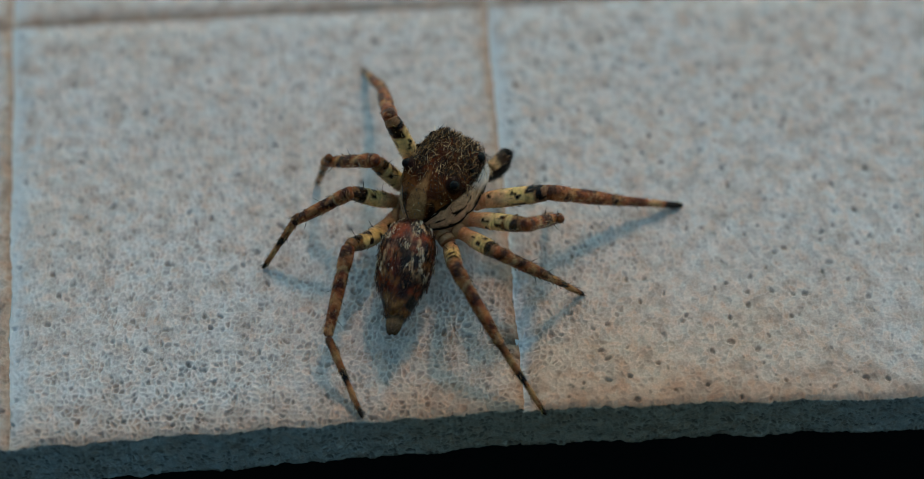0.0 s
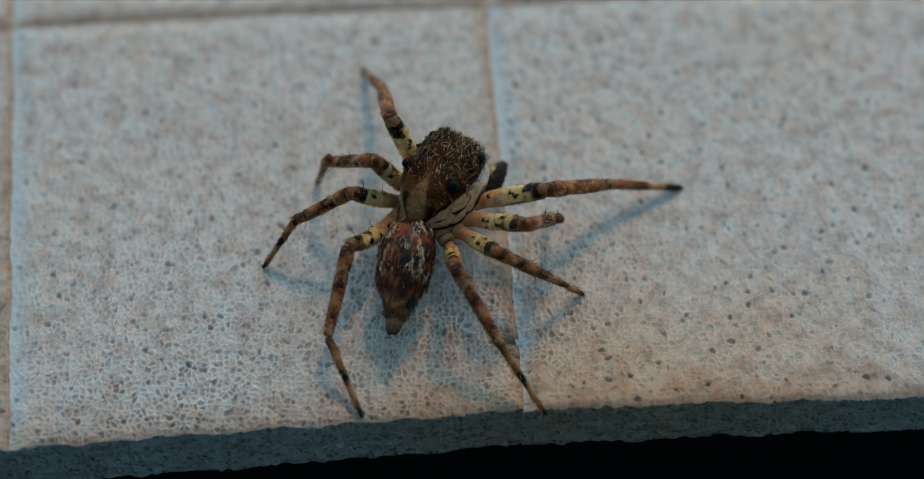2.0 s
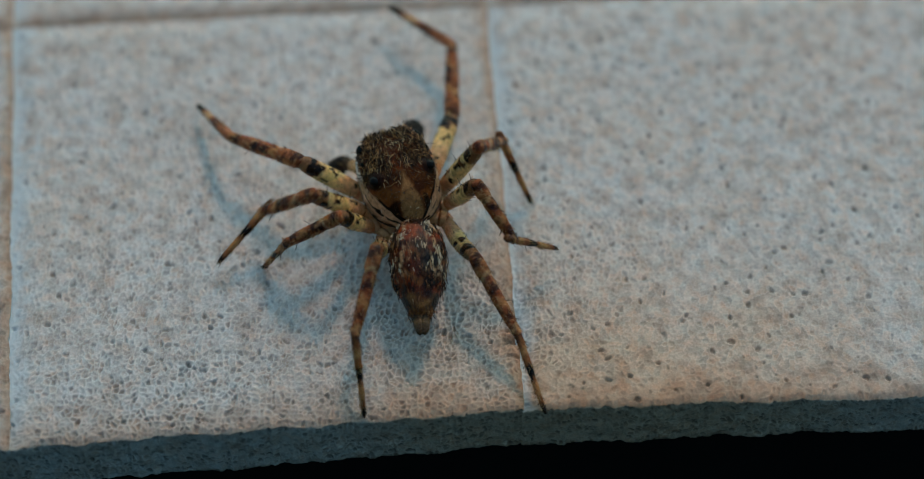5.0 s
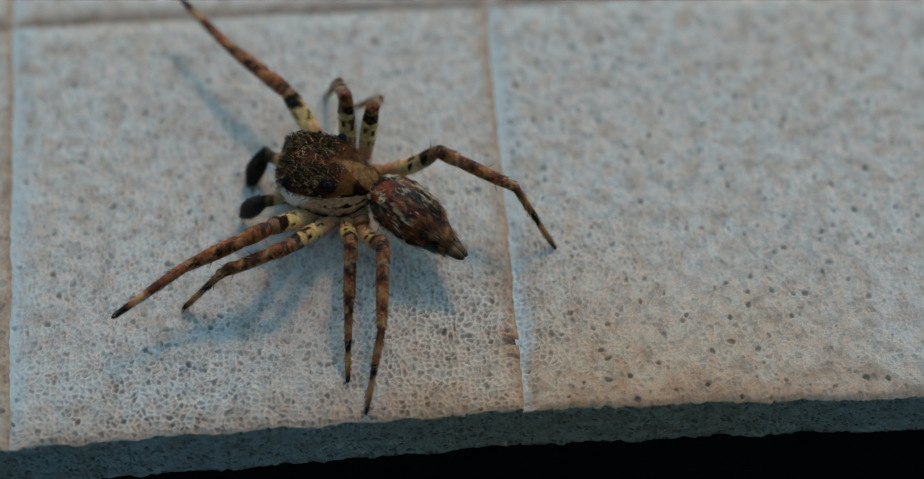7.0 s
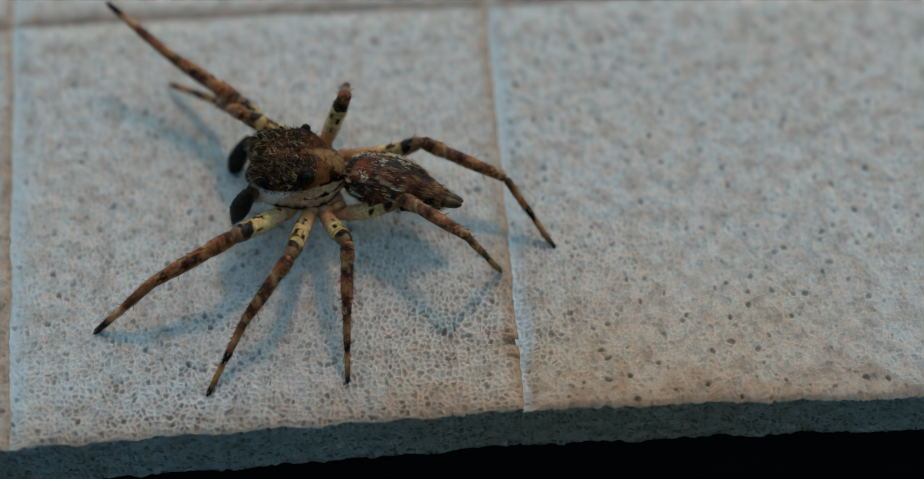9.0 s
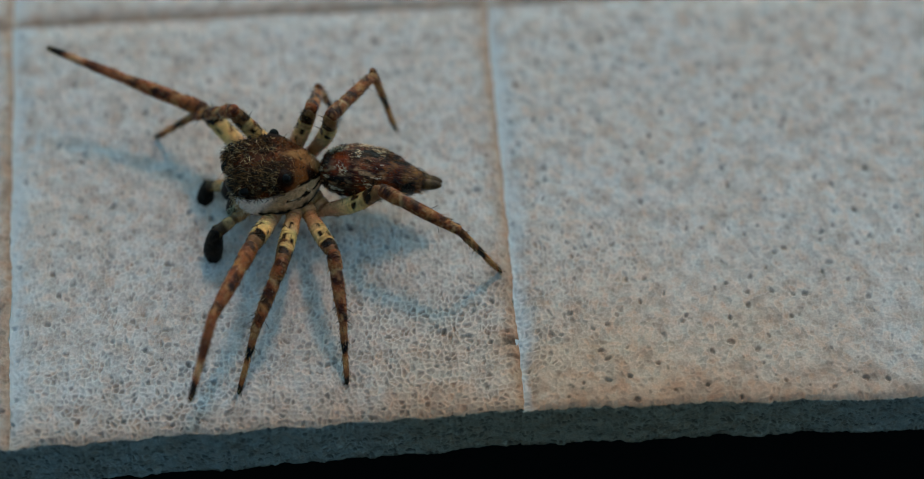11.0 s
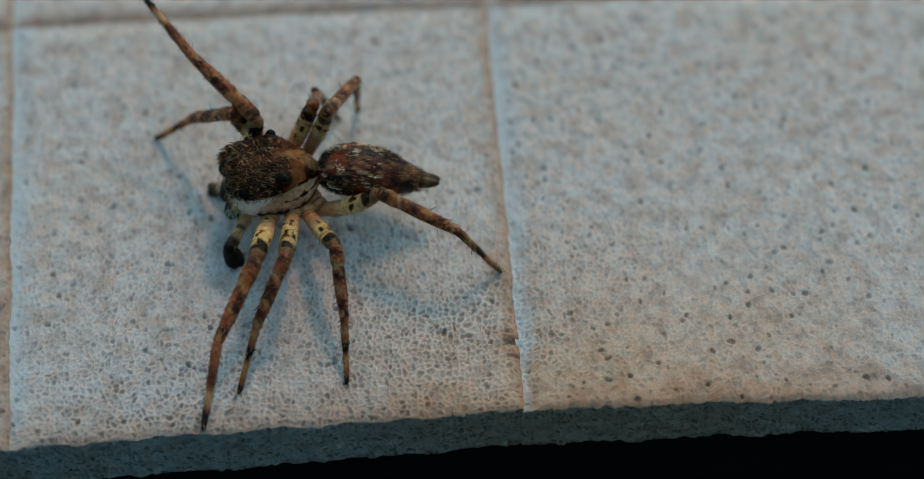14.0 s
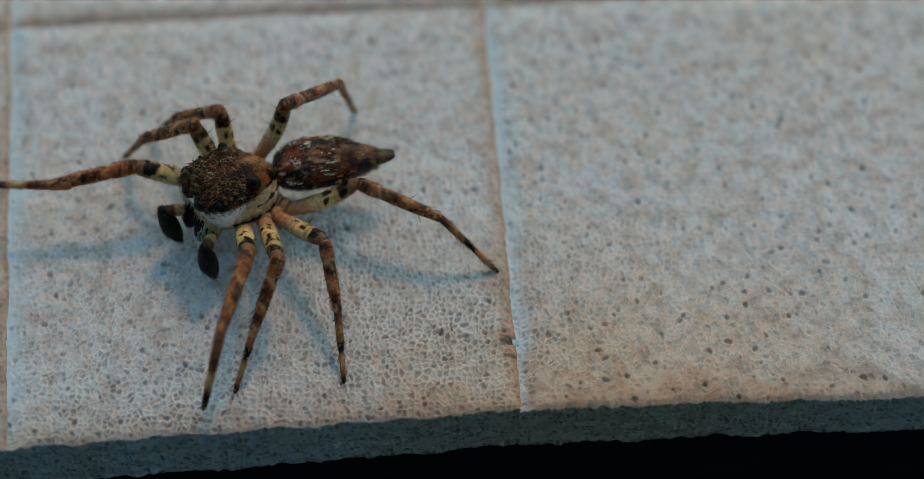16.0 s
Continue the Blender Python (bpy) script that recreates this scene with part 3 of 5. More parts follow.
def bands(pos, base, *rings):
    c = np.broadcast_to(np.asarray(base, float), (len(pos), 3))
    for lo, hi, colour, soft, strength in rings:
        k = step(pos, lo - soft, lo + soft) * (1 - step(pos, hi - soft, hi + soft)) * strength
        c = mix(c, colour, k)
    return c


def blots(c, pos, ang, n, spots, colour=DARK):
    """Ragged dark blots. spots: place along, angle, half length, half angle."""
    for p, q, dp, dq in spots:
        if dp < 0.042:
            dp, dq = dp * 1.5, dq * 0.7
        d = (ang - q + np.pi) % (2 * np.pi) - np.pi
        k = np.exp(-((pos - p) / dp)**4 - (d / dq)**4)
        c = mix(c, colour, step(k + 0.9 * n, 0.4, 0.5))
    return c


def streaks(c, pos, ang, n):
    """Ragged dark and pale streaks along a limb."""
    wave = np.sin(4 * ang + 7 * n + 3 * pos) * np.sin(23 * pos + 5 * n + 2 * ang)
    c = mix(c, (0.07, 0.022, 0.008), 0.6 * step(wave, 0.25, 0.6))
    return mix(c, (0.62, 0.42, 0.24), 0.5 * step(-wave + 0.3 * n, 0.4, 0.75))


def femur_colour(kind):
    def colour(pos, ang, n):
        c = mix(CREAM, YELLOW, step(pos + 0.2 * n, 0.3, 0.6))
        c = bands(pos + 0.03 * n, c, (-0.2, 0.15, (0.6, 0.3, 0.16), 0.03, 0.9), (0.135, 0.16, (0.25, 0.09, 0.035), 0.008, 0.9))
        c = mix(c, (0.56, 0.34, 0.22), (0.85 if kind else 0.6) * (1 - step(pos + 0.1 * n, 0.28, 0.5)))
        c = mix(c, (0.55, 0.4, 0.2), 0.35 * (1 - step(np.sin(ang) + 0.5 * n, -0.6, 0.1)))
        if kind in (1, 2):
            c = mix(c, streaks(c, pos, ang, n), 0.4 * step(pos, 0.3, 0.5))
        c = bands(pos + 0.05 * n, c, (0.77, 1.1, (0.2, 0.1, 0.055), 0.03, 0.9))
        if kind == 0:
            c = blots(c, pos, ang, n, [(0.81, 2.0, 0.09, 0.9), (0.86, 0.9, 0.05, 0.7), (0.84, -1.0, 0.06, 0.7), (0.6, 1.0, 0.045, 0.3), (0.63, 2.6, 0.04, 0.3)])
        elif kind == 3:
            c = blots(c, pos, ang, n, [(0.85, 1.6, 0.07, 1.3), (0.63, 1.5, 0.06, 0.3), (0.66, 2.9, 0.045, 0.3), (0.85, -1.4, 0.05, 0.7)])
        else:
            c = blots(c, pos, ang, n, [(0.84, 1.4, 0.07, 1.0), (0.83, 3.0, 0.05, 0.5), (0.62, 1.1, 0.06, 0.3), (0.66, 2.3, 0.045, 0.3), (0.44, 1.6, 0.04, 0.28), (0.85, -1.5, 0.05, 0.7)])
        mottle = np.sin(pos * 38 + 4 * n) * np.sin(3 * ang + 5 * n + pos * 9)
        c = mix(c, (0.2, 0.1, 0.04), (0.3 if kind else 0.1) * step(mottle + 0.9 * np.sin(ang) + n, 0.75, 1.3) * step(pos, 0.3, 0.5))
        c = bands(pos + 0.06 * n, c, (0.69, 0.74, (0.3, 0.16, 0.07), 0.02, 0.35))
        return c
    return colour


def shin_colour(kind):
    def colour(pos, ang, n):
        pos = pos + 0.022 * np.sin(2 * ang + 1.3 * kind) + 0.012 * np.sin(5 * ang)
        base = mix(RUST, (0.19, 0.06, 0.024), step(n, -0.25, 0.35))
        if kind == 0:
            c = bands(pos + 0.03 * n, base, (0.3, 0.36, (0.6, 0.38, 0.18), 0.02, 0.7), (0.04, 0.28, (0.44, 0.2, 0.08), 0.05, 0.6), (0.62, 0.68, (0.5, 0.26, 0.11), 0.03, 0.55),
                      (0.95, 1.1, (0.5, 0.3, 0.14), 0.02, 0.8))
            c = mix(c, blots(c, pos, ang, n, [(0.87, 1.8, 0.05, 1.2), (0.45, 2.2, 0.06, 0.8), (0.05, 1.5, 0.04, 1.3)]), 0.75 + 0 * pos)
        else:
            c = bands(pos + 0.09 * n, mix(base, BROWN, 0.1 + 0 * pos), (0.27, 0.33, CREAM, 0.02, 0.5), (0.16, 0.26, (0.4, 0.22, 0.1), 0.03, 0.6),
                      (0.56, 0.68, (0.42, 0.25, 0.12), 0.04, 0.8), (0.9, 0.97, (0.6, 0.46, 0.3), 0.02, 0.7))
            c = mix(c, blots(c, pos, ang, n, [(0.08, 1.6, 0.05, 1.0), (0.44, 1.9, 0.05, 1.0), (0.45, -1.4, 0.04, 0.7), (0.79, 1.4, 0.05, 1.1), (0.8, -1.5, 0.05, 0.7)]), 0.7 + 0 * pos)
        return mix(streaks(c, pos, ang, n), DARK, 0.4 * step(n, 0.2, 0.45))
    return colour


def foot_colour(kind):
    def colour(pos, ang, n):
        pos = pos + 0.018 * np.sin(2 * ang + 1.3 * kind) + 0.01 * np.sin(5 * ang)
        if kind == 0:
            return bands(pos + 0.02 * n, (0.4, 0.18, 0.1), (0.3, 0.5, (0.13, 0.05, 0.025), 0.05, 0.8), (0.55, 0.72, (0.62, 0.48, 0.33), 0.03, 0.85), (0.77, 1.1, (0.03, 0.022, 0.018), 0.03, 1.0))
        return bands(pos + 0.04 * n, (0.3, 0.15, 0.07), (0.0, 0.12, DARK, 0.03, 0.6), (0.2, 0.3, (0.5, 0.34, 0.18), 0.03, 0.7), (0.41, 0.57, DARK, 0.025, 1.0),
                     (0.62, 0.8, (0.5, 0.34, 0.18), 0.03, 0.75), (0.88, 1.1, (0.03, 0.02, 0.015), 0.03, 1.0))
    return colour


FEMUR_R = ((0.255, 0.285, 0.255), (0.225, 0.265, 0.225), (0.215, 0.255, 0.215), (0.215, 0.255, 0.215))
SHIN_R = ((0.24, 0.215, 0.165), (0.215, 0.19, 0.145), (0.21, 0.185, 0.14), (0.215, 0.19, 0.15))
FOOT_R = (0.15, 0.12, 0.116, 0.116)


def cut_at(name, other, v, f, t, y):
    """Two meshes of one limb: what lies before y and what lies beyond it."""
    f_y = np.array([np.mean([v[i][1] for i in face]) for face in f])
    out = []
    for word, keep in ((name, f_y < y), (other, f_y >= y)):
        chosen = [f[i] for i in np.nonzero(keep)[0]]
        used = sorted({i for face in chosen for i in face})
        at = {i: n for n, i in enumerate(used)}
        out.append(mesh(word, np.asarray(v)[used], [tuple(at[i] for i in face) for face in chosen], LIMB, np.asarray(t)[used]))
    return out


def leg_meshes(k):
    a, b, c = SEGMENTS[k][0] * 1.08, SEGMENTS[k][1] * 1.04, SEGMENTS[k][2] * 1.03
    r0, r1, r2 = FEMUR_R[k]
    sp = [(0.45, 1.3, 0.4), (0.62, 1.9, 0.42), (0.8, 1.2, 0.36), (0.9, 2.1, 0.32)] if k else [(0.7, 1.4, 0.25), (0.85, 1.9, 0.25)]
    v, f, t = limb(a, ((0.0, r0 * 0.7), (0.06, r0), (0.13, r0), (0.155, r0 * 0.92), (0.2, r0), (0.45, r1), (0.75, r1 * 0.97), (0.92, r2), (1.0, r2 * 0.62)), femur_colour(k), 24, sp, 11 + k)
    v[:, 2] -= (0.0, 0.0, 0.04, 0.24)[k] * np.sin(np.pi * np.clip(v[:, 1] / a, 0, 1))
    femur = mesh("femur", v, f, LIMB, t)
    s0, s1, s2 = SHIN_R[k]
    split = 0.33 if k == 0 else 0.3
    sp = [(0.5, 0.6, 0.3), (0.6, 2.6, 0.3), (0.75, -0.4, 0.3), (0.8, 3.5, 0.3)] if k else [(0.7, -0.8, 0.25), (0.7, 3.9, 0.25)]
    v, f, t = limb(b, ((0.0, s0 * 0.55), (0.04, s0 * 0.95), (0.2, s0 * 1.05), (split - 0.04, s0 * 0.98), (split, s0 * 0.86), (split + 0.05, s0 * 0.93), (0.6, s1 * 1.04), (0.9, s2 * 1.05), (0.97, s2), (1.0, s2 * 0.6)),
                   shin_colour(k), 14, sp, 21 + k)
    knee, shin = cut_at("patella", "tibia", v, f, t, b * split)
    q = FOOT_R[k]
    sp = [(0.12, 0.3, 0.22), (0.14, 2.8, 0.22), (0.4, -0.5, 0.2), (0.42, 3.6, 0.2)]
    v, f, t = limb(c, ((0.0, q * 0.7), (0.05, q * 1.08), (0.3, q), (0.52, q * 0.86), (0.57, q * 0.7), (0.62, q * 0.78), (0.85, q * 0.68), (0.95, q * 0.6), (1.0, q * 0.2)), foot_colour(k), 12, sp, 31 + k)
    ankle, foot = cut_at("metatarsus", "tarsus", v, f, t, c * 0.57)
    return femur, knee, shin, ankle, foot


def turned_to(v, start, end):
    """Verts built along y, laid from start to end."""
    d = np.asarray(end, float) - start
    q = Vector(d).to_track_quat("Y", "Z").to_matrix()
    return np.asarray(v) @ np.array(q).T + start


spider = tagged(new("jumping_spider"), "small brown jumping spider with banded yellow-brown legs, standing on the foam", "spider")
v, f, c = carapace()
head = part("cephalothorax", mesh("cephalothorax", v, f, SKIN, c), spider, "brown hairy head with a cream side band")
v, f, c = belly()
abdomen = part("abdomen", mesh("abdomen", v, f, BELLY, c), spider, "red-brown tapered abdomen flecked with white hair")

# hair on head and abdomen
def coat(me, count, keep, way, size, radius, seed, loose=0.22):
    r = np.random.RandomState(seed)
    co = np.array([p.co[:] for p in me.vertices]) / MM
    no = np.array([p.normal[:] for p in me.vertices])
    w = keep(co)
    pick = r.choice(len(co), count, p=w / w.sum())
    jitter = r.normal(0, 0.03, (count, 3))
    d = way(co[pick], no[pick]) + r.normal(0, loose, (count, 3))
    return hairs(co[pick] + jitter * [1, 1, 0.2], d, r.uniform(*size, count), radius, r.uniform(0, 0.5))


hm = head.data
v, f = coat(hm, 5400, lambda p: (step(p[:, 2], 0.35, 0.6) * step(p[:, 1], 0.55, 1.6) + 0.05 * (p[:, 2] > 0.3)) * step(np.hypot(np.abs(p[:, 0]) - SIDE_EYE[0], p[:, 1] - SIDE_EYE[1]), 0.2, 0.32) * step(np.sqrt((np.abs(p[:, 0]) - 0.34)**2 + (p[:, 1] - 2.72)**2 + (p[:, 2] - 0.5)**2), 0.3, 0.42) * step(np.sqrt((np.abs(p[:, 0]) - 0.84)**2 + (p[:, 1] - 2.52)**2 + (p[:, 2] - 0.7)**2), 0.2, 0.3), lambda p, n: n * 0.12 + [0, 0.45, 0] - p * [0.35, 0, 0], (0.14, 0.3), 0.011, 1, 0.32)
part("head_hair", mesh("head_hair", v, f, HEAD_HAIR), head, "golden-brown matted hair")
v, f = coat(hm, 90, lambda p: step(p[:, 2], 0.6, 0.9) * step(p[:, 1], 1.6, 2.3) + 1e-9, lambda p, n: n * 0.9 + [0, 0.7, 0.2], (0.35, 0.6), 0.011, 2)
part("bristles", mesh("bristles", v, f, BRISTLE), head, "long dark bristles")
v, f = coat(hm, 130, lambda p: np.exp(-((p[:, 2] - 0.12) / 0.2)**2) * step(p[:, 1], 0.2, 0.5) + 1e-9, lambda p, n: n * 0.12 + [0, -0.6, -0.3], (0.1, 0.22), 0.009, 3)
part("side_hair", mesh("side_hair", v, f, WHITE_HAIR), head, "cream hair of the side band")
v, f = coat(hm, 420, lambda p: np.exp(-((p[:, 2] - 0.02) / 0.12)**2) * step(p[:, 1], 2.3, 2.6) + 1e-9, lambda p, n: n * 0.5 + [0, 0.5, -0.7], (0.15, 0.34), 0.012, 4)
part("face_hair", mesh("face_hair", v, f, WHITE_HAIR), head, "white fringe below the eyes")
bm_ = abdomen.data
v, f = coat(bm_, 2300, lambda p: (step(p[:, 2], -0.45, -0.1) + 0.02) * (1 - 0.6 * step(-p[:, 1], 2.1, 2.7)) * (1 - np.exp(-((p[:, 1] + 2.64) / 0.34)**4 - ((p[:, 2] - 0.12) / 0.34)**4)), lambda p, n: n * 0.12 + [0, -1, 0], (0.12, 0.24), 0.01, 5)
part("belly_hair", mesh("belly_hair", v, f, BELLY_HAIR), abdomen, "red-brown lying hair")


def pale_patches(p):
    x, y, z = p.T
    n = field(p * [1, 0.6, 1], 4.0, 2.0)
    rows = np.exp(-((np.abs(x) - 0.52) / 0.17)**2) * (z > 0.05) * (1 - step(-y, 2.0, 2.6)) + 2.0 * np.exp(-((y + 0.22) / 0.16)**2) * (z > 0.1) * (np.abs(x) > 0.12) + 0.5 * step(n, 0.2, 0.4) * (z > -0.3)
    return rows * step(n, 0.12, 0.28) * (1 - step(-y, 2.1, 2.4)) + 1e-9


v, f = coat(bm_, 760, pale_patches, lambda p, n: n * 0.12 + [0, -1, 0], (0.1, 0.22), 0.0135, 6)
part("white_hair", mesh("white_hair", v, f, WHITE_HAIR), abdomen, "white scale hair in patches")
v, f = coat(bm_, 110, lambda p: step(p[:, 2], 0.1, 0.4) + 1e-9, lambda p, n: n * 0.9 + [0, -0.9, 0], (0.2, 0.38), 0.009, 7)
part("bristles", mesh("bristles", v, f, BRISTLE), abdomen, "dark upright bristles")
for side in (-1, 1):
    st = [(-2.95, 0.21, -0.04, 0.21, -0.2), (-3.2, 0.19, -0.03, 0.2, -0.18), (-3.42, 0.175, -0.01, 0.175, -0.16), (-3.58, 0.14, 0.0, 0.14, -0.13), (-3.7, 0.08, 0.01, 0.08, -0.07), (-3.75, 0.02, 0.01, 0.02, -0.02)]
    v, f, u, a = loft(st, 24, 16)
    v[:, 0] += 0.075 * side
    c = bands(-v[:, 1], (0.09, 0.068, 0.034), (3.26, 3.42, (0.16, 0.12, 0.06), 0.04, 0.8), (3.55, 3.9, (0.07, 0.05, 0.025), 0.04, 0.8))
    part("spinneret", mesh("spinneret", v, [t[::-1] for t in f], BELLY, c), abdomen, "olive-brown spinneret")

# waist
v, f, u, a = loft([(-0.2, 0.2, 0.0, 0.2, -0.2), (0.0, 0.16, 0.02, 0.16, -0.16), (0.25, 0.22, 0.05, 0.2, -0.25)], 12, 16)
part("waist", mesh("waist", v, f, SKIN, np.broadcast_to(BROWN, (len(v), 3))), spider)

# eyes: two rows, the front pair large
for side in (-1, 1):
    for x, y, z, r in ((0.34, 2.72, 0.5, 0.27), (0.84, 2.52, 0.7, 0.19), (1.0, 1.95, 0.86, 0.07), (SIDE_EYE[0], SIDE_EYE[1], SIDE_EYE[2], 0.16)):
        v, f = ball((side * x, y, z), r)
        part("eye", mesh("eye", v, f, EYE_GLASS), head, "glossy black eye")
# jaws
for side in (-1, 1):
    v, f, u, a = loft([(0, 0.22, 0, 0.22, -0.22), (0.25, 0.31, 0, 0.32, -0.3), (0.8, 0.28, 0, 0.28, -0.26), (1.08, 0.12, 0, 0.12, -0.12)], 20, 16)
    v = turned_to(v, (side * 0.31, 2.5, 0.0), (side * 0.35, 2.85, -1.0))
    jaw = part("jaw", mesh("jaw", v, f, SKIN, np.broadcast_to((0.012, 0.01, 0.014), (len(v), 3))), head, "glossy black jaw")
    hv, hf = coat(jaw.data, 150, lambda p: np.exp(-((np.abs(p[:, 0]) - 0.58) / 0.09)**2) * step(p[:, 1], 2.55, 2.75) * step(p[:, 2], -0.8, -0.6) + 1e-9, lambda p, n: n * 0.15 + [0, 0.1, -0.9], (0.12, 0.24), 0.014, 9, 0.12)
    part("jaw_hair", mesh("jaw_hair", hv, hf, JAW_HAIR), jaw, "pale green stripe of hair")

# hip pieces, then legs
legs = {}
for k in range(4):
    femur, knee, shin, ankle, foot = leg_meshes(k)
    for side, word in ((1, "right"), (-1, "left")):
        x, y, z = HIPS[k]
        v, f, u, a = loft([(0, 0.26, 0, 0.26, -0.26), (0.3, 0.31, 0, 0.3, -0.3), (0.62, 0.27, 0, 0.27, -0.27), (0.68, 0.22, 0, 0.22, -0.22), (0.76, 0.27, 0, 0.27, -0.27), (1.0, 0.24, 0, 0.24, -0.24), (1.06, 0.14, 0, 0.14, -0.14)], 26, 16)
        start, end = np.array((side * 0.35, 0.75 + 0.42 * (y - 0.75), -0.55)), np.array((side * x, y, z))
        v[:, 1] *= np.linalg.norm(end - start)
        n = field(v, 4.0, k)
        c = bands(u + 0.04 * n, (0.5, 0.36, 0.24), (0.62, 0.7, (0.2, 0.08, 0.035), 0.02, 0.8), (0.9, 1.1, (0.3, 0.14, 0.07), 0.03, 0.7))
        part("coxa", mesh("coxa", turned_to(v, start, end), f, LIMB, c), spider, "tan hip joint")
        leg = part("leg", femur, spider, "cream-yellow upper leg with black spots")
        pieces = [part("patella", knee, leg, "rust-brown knee"), part("tibia", shin, leg, "rust-brown banded shin"),
                  part("metatarsus", ankle, leg, "thin banded ankle"), part("tarsus", foot, leg, "pale foot with a dark tip")]
        legs[word, k] = (leg, *pieces)

# feelers with dark fuzzy bulbs
palps = {}
for side, word in ((1, "right"), (-1, "left")):
    def arm_colour(pos, top, n):
        return bands(pos + 0.04 * n, (0.66, 0.56, 0.38), (0.0, 0.14, (0.3, 0.18, 0.09), 0.04, 0.8), (0.47, 0.58, (0.1, 0.06, 0.035), 0.03, 0.8), (0.75, 1.1, (0.05, 0.032, 0.02), 0.06, 0.95))
    v, f, t = limb(PALP_ARM, ((0, 0.13), (0.1, 0.17), (0.45, 0.18), (0.52, 0.15), (0.6, 0.18), (0.9, 0.19), (1.0, 0.13)), arm_colour, 14, (), 41)
    arm = part("palp", mesh("palp", v, f, LIMB, t), spider, "short feeler, pale at its base")
    st = [(-0.15, 0.1, 0, 0.1, -0.1), (0.0, 0.19, 0, 0.19, -0.19), (0.35, 0.26, 0.0, 0.25, -0.28), (0.7, 0.29, 0, 0.26, -0.33), (1.05, 0.22, -0.05, 0.2, -0.26), (1.28, 0.12, -0.1, 0.1, -0.14), (1.36, 0.05, -0.12, 0.04, -0.06)]
    v, f, u, a = loft(st, 30, 22)
    n = field(v, 5.0)
    c = mix((0.01, 0.009, 0.009), (0.03, 0.027, 0.025), step(n, -0.3, 0.4))
    me = mesh("palp_bulb", v, f, FUZZ, c)
    hv, hf = coat(me, 700, lambda p: np.ones(len(p)), lambda p, n: n * 0.7 + [0, 0.8, 0], (0.14, 0.3), 0.009, 8, 0.3)
    vv, ff, cc = join((v, f, c), (hv, hf, (0.03, 0.028, 0.027)))
    bulb = part("palp_bulb", mesh("palp_bulb", vv, ff, FUZZ, cc), arm, "dark grey fuzzy bulb")
    palps[word] = (arm, bulb)


# ---- what moves ----
# body: seconds, place in millimetres, heading, pitch, roll, belly's turn and pitch
BODY = (
    [(0, -1.43, -0.49, 1.69, -34.03, 6.37, -8.95, 23.27, -5.47), (2, -1.43, -0.49, 1.69, -34.03, 6.37, -8.95, 23.27, -5.47), (2.2, -1.19, -0.48, 1.56, -14.13, 2.51, -3.88, 2.01, -2.8), (2.5, -1.18, -0.74, 1.58, 4.08, 2.84, -4.72, -9.25, -1.64), (4.2, -1.18, -0.74, 1.58, 4.08, 2.84, -4.72, -9.25, -1.64)],
    [(4.6, -1.25, -0.65, 1.58, 8.74, 3.17, -3.41, -11.32, -1.81), (4.9, -1.35, -0.49, 1.57, 16.45, 3.27, -1.69, -14.67, -2.23), (5.2, -1.49, -0.28, 1.56, 26.1, 3.41, 0.46, -18.84, -2.75), (5.6, -1.67, 0, 1.54, 39.12, 3.58, 3.37, -24.49, -3.45), (5.9, -1.78, 0.16, 1.53, 46.83, 3.69, 5.09, -27.83, -3.86), (6.3, -1.84, 0.26, 1.52, 51.28, 3.75, 6.08, -29.76, -4.1), (6.5, -2.2, 1.05, 1.39, 68.71, -1.86, -1.97, -30.53, -7.63), (7, -2.65, 1, 1.38, 77.32, 0.68, -1.62, -29.94, 1.24), (7.5, -2.97, 1.38, 1.32, 83.49, 3.58, 2.58, -24.32, 5.87)],
    [(8, -3.55, 1.43, 1.59, 93.03, 4.58, 0.2, -20.93, 3.67), (9, -3.55, 1.43, 1.59, 93.03, 4.58, 0.2, -20.93, 3.67)],
    [(9.4, -3.6, 1.44, 1.59, 93.85, 4.35, 0.52, -20.83, 3.15), (9.8, -3.75, 1.46, 1.58, 96.08, 3.83, 1.02, -21.21, 2.45), (10.2, -3.94, 1.49, 1.58, 99.03, 3.14, 1.68, -21.72, 1.54), (10.7, -4.19, 1.53, 1.57, 102.75, 2.28, 2.5, -22.36, 0.38), (11.1, -4.34, 1.56, 1.57, 104.98, 1.76, 3, -22.75, -0.32), (11.5, -4.39, 1.57, 1.57, 105.87, 1.55, 3.2, -22.9, -0.59), (14, -4.39, 1.57, 1.57, 105.87, 1.55, 3.2, -22.9, -0.59), (14.5, -4.7, 1.69, 1.5, 110.88, 1.61, 4.54, -25.03, -3.04), (15, -5.22, 1.45, 1.47, 117.28, 5.83, 5.53, -18.98, -0.28)],
    [(15.5, -5.22, 1.45, 1.47, 117.28, 5.83, 5.53, -18.98, -0.28), (16, -5.66, 1.53, 1.46, 124.74, 6.6, 7.24, -28.52, 5.88)],
)
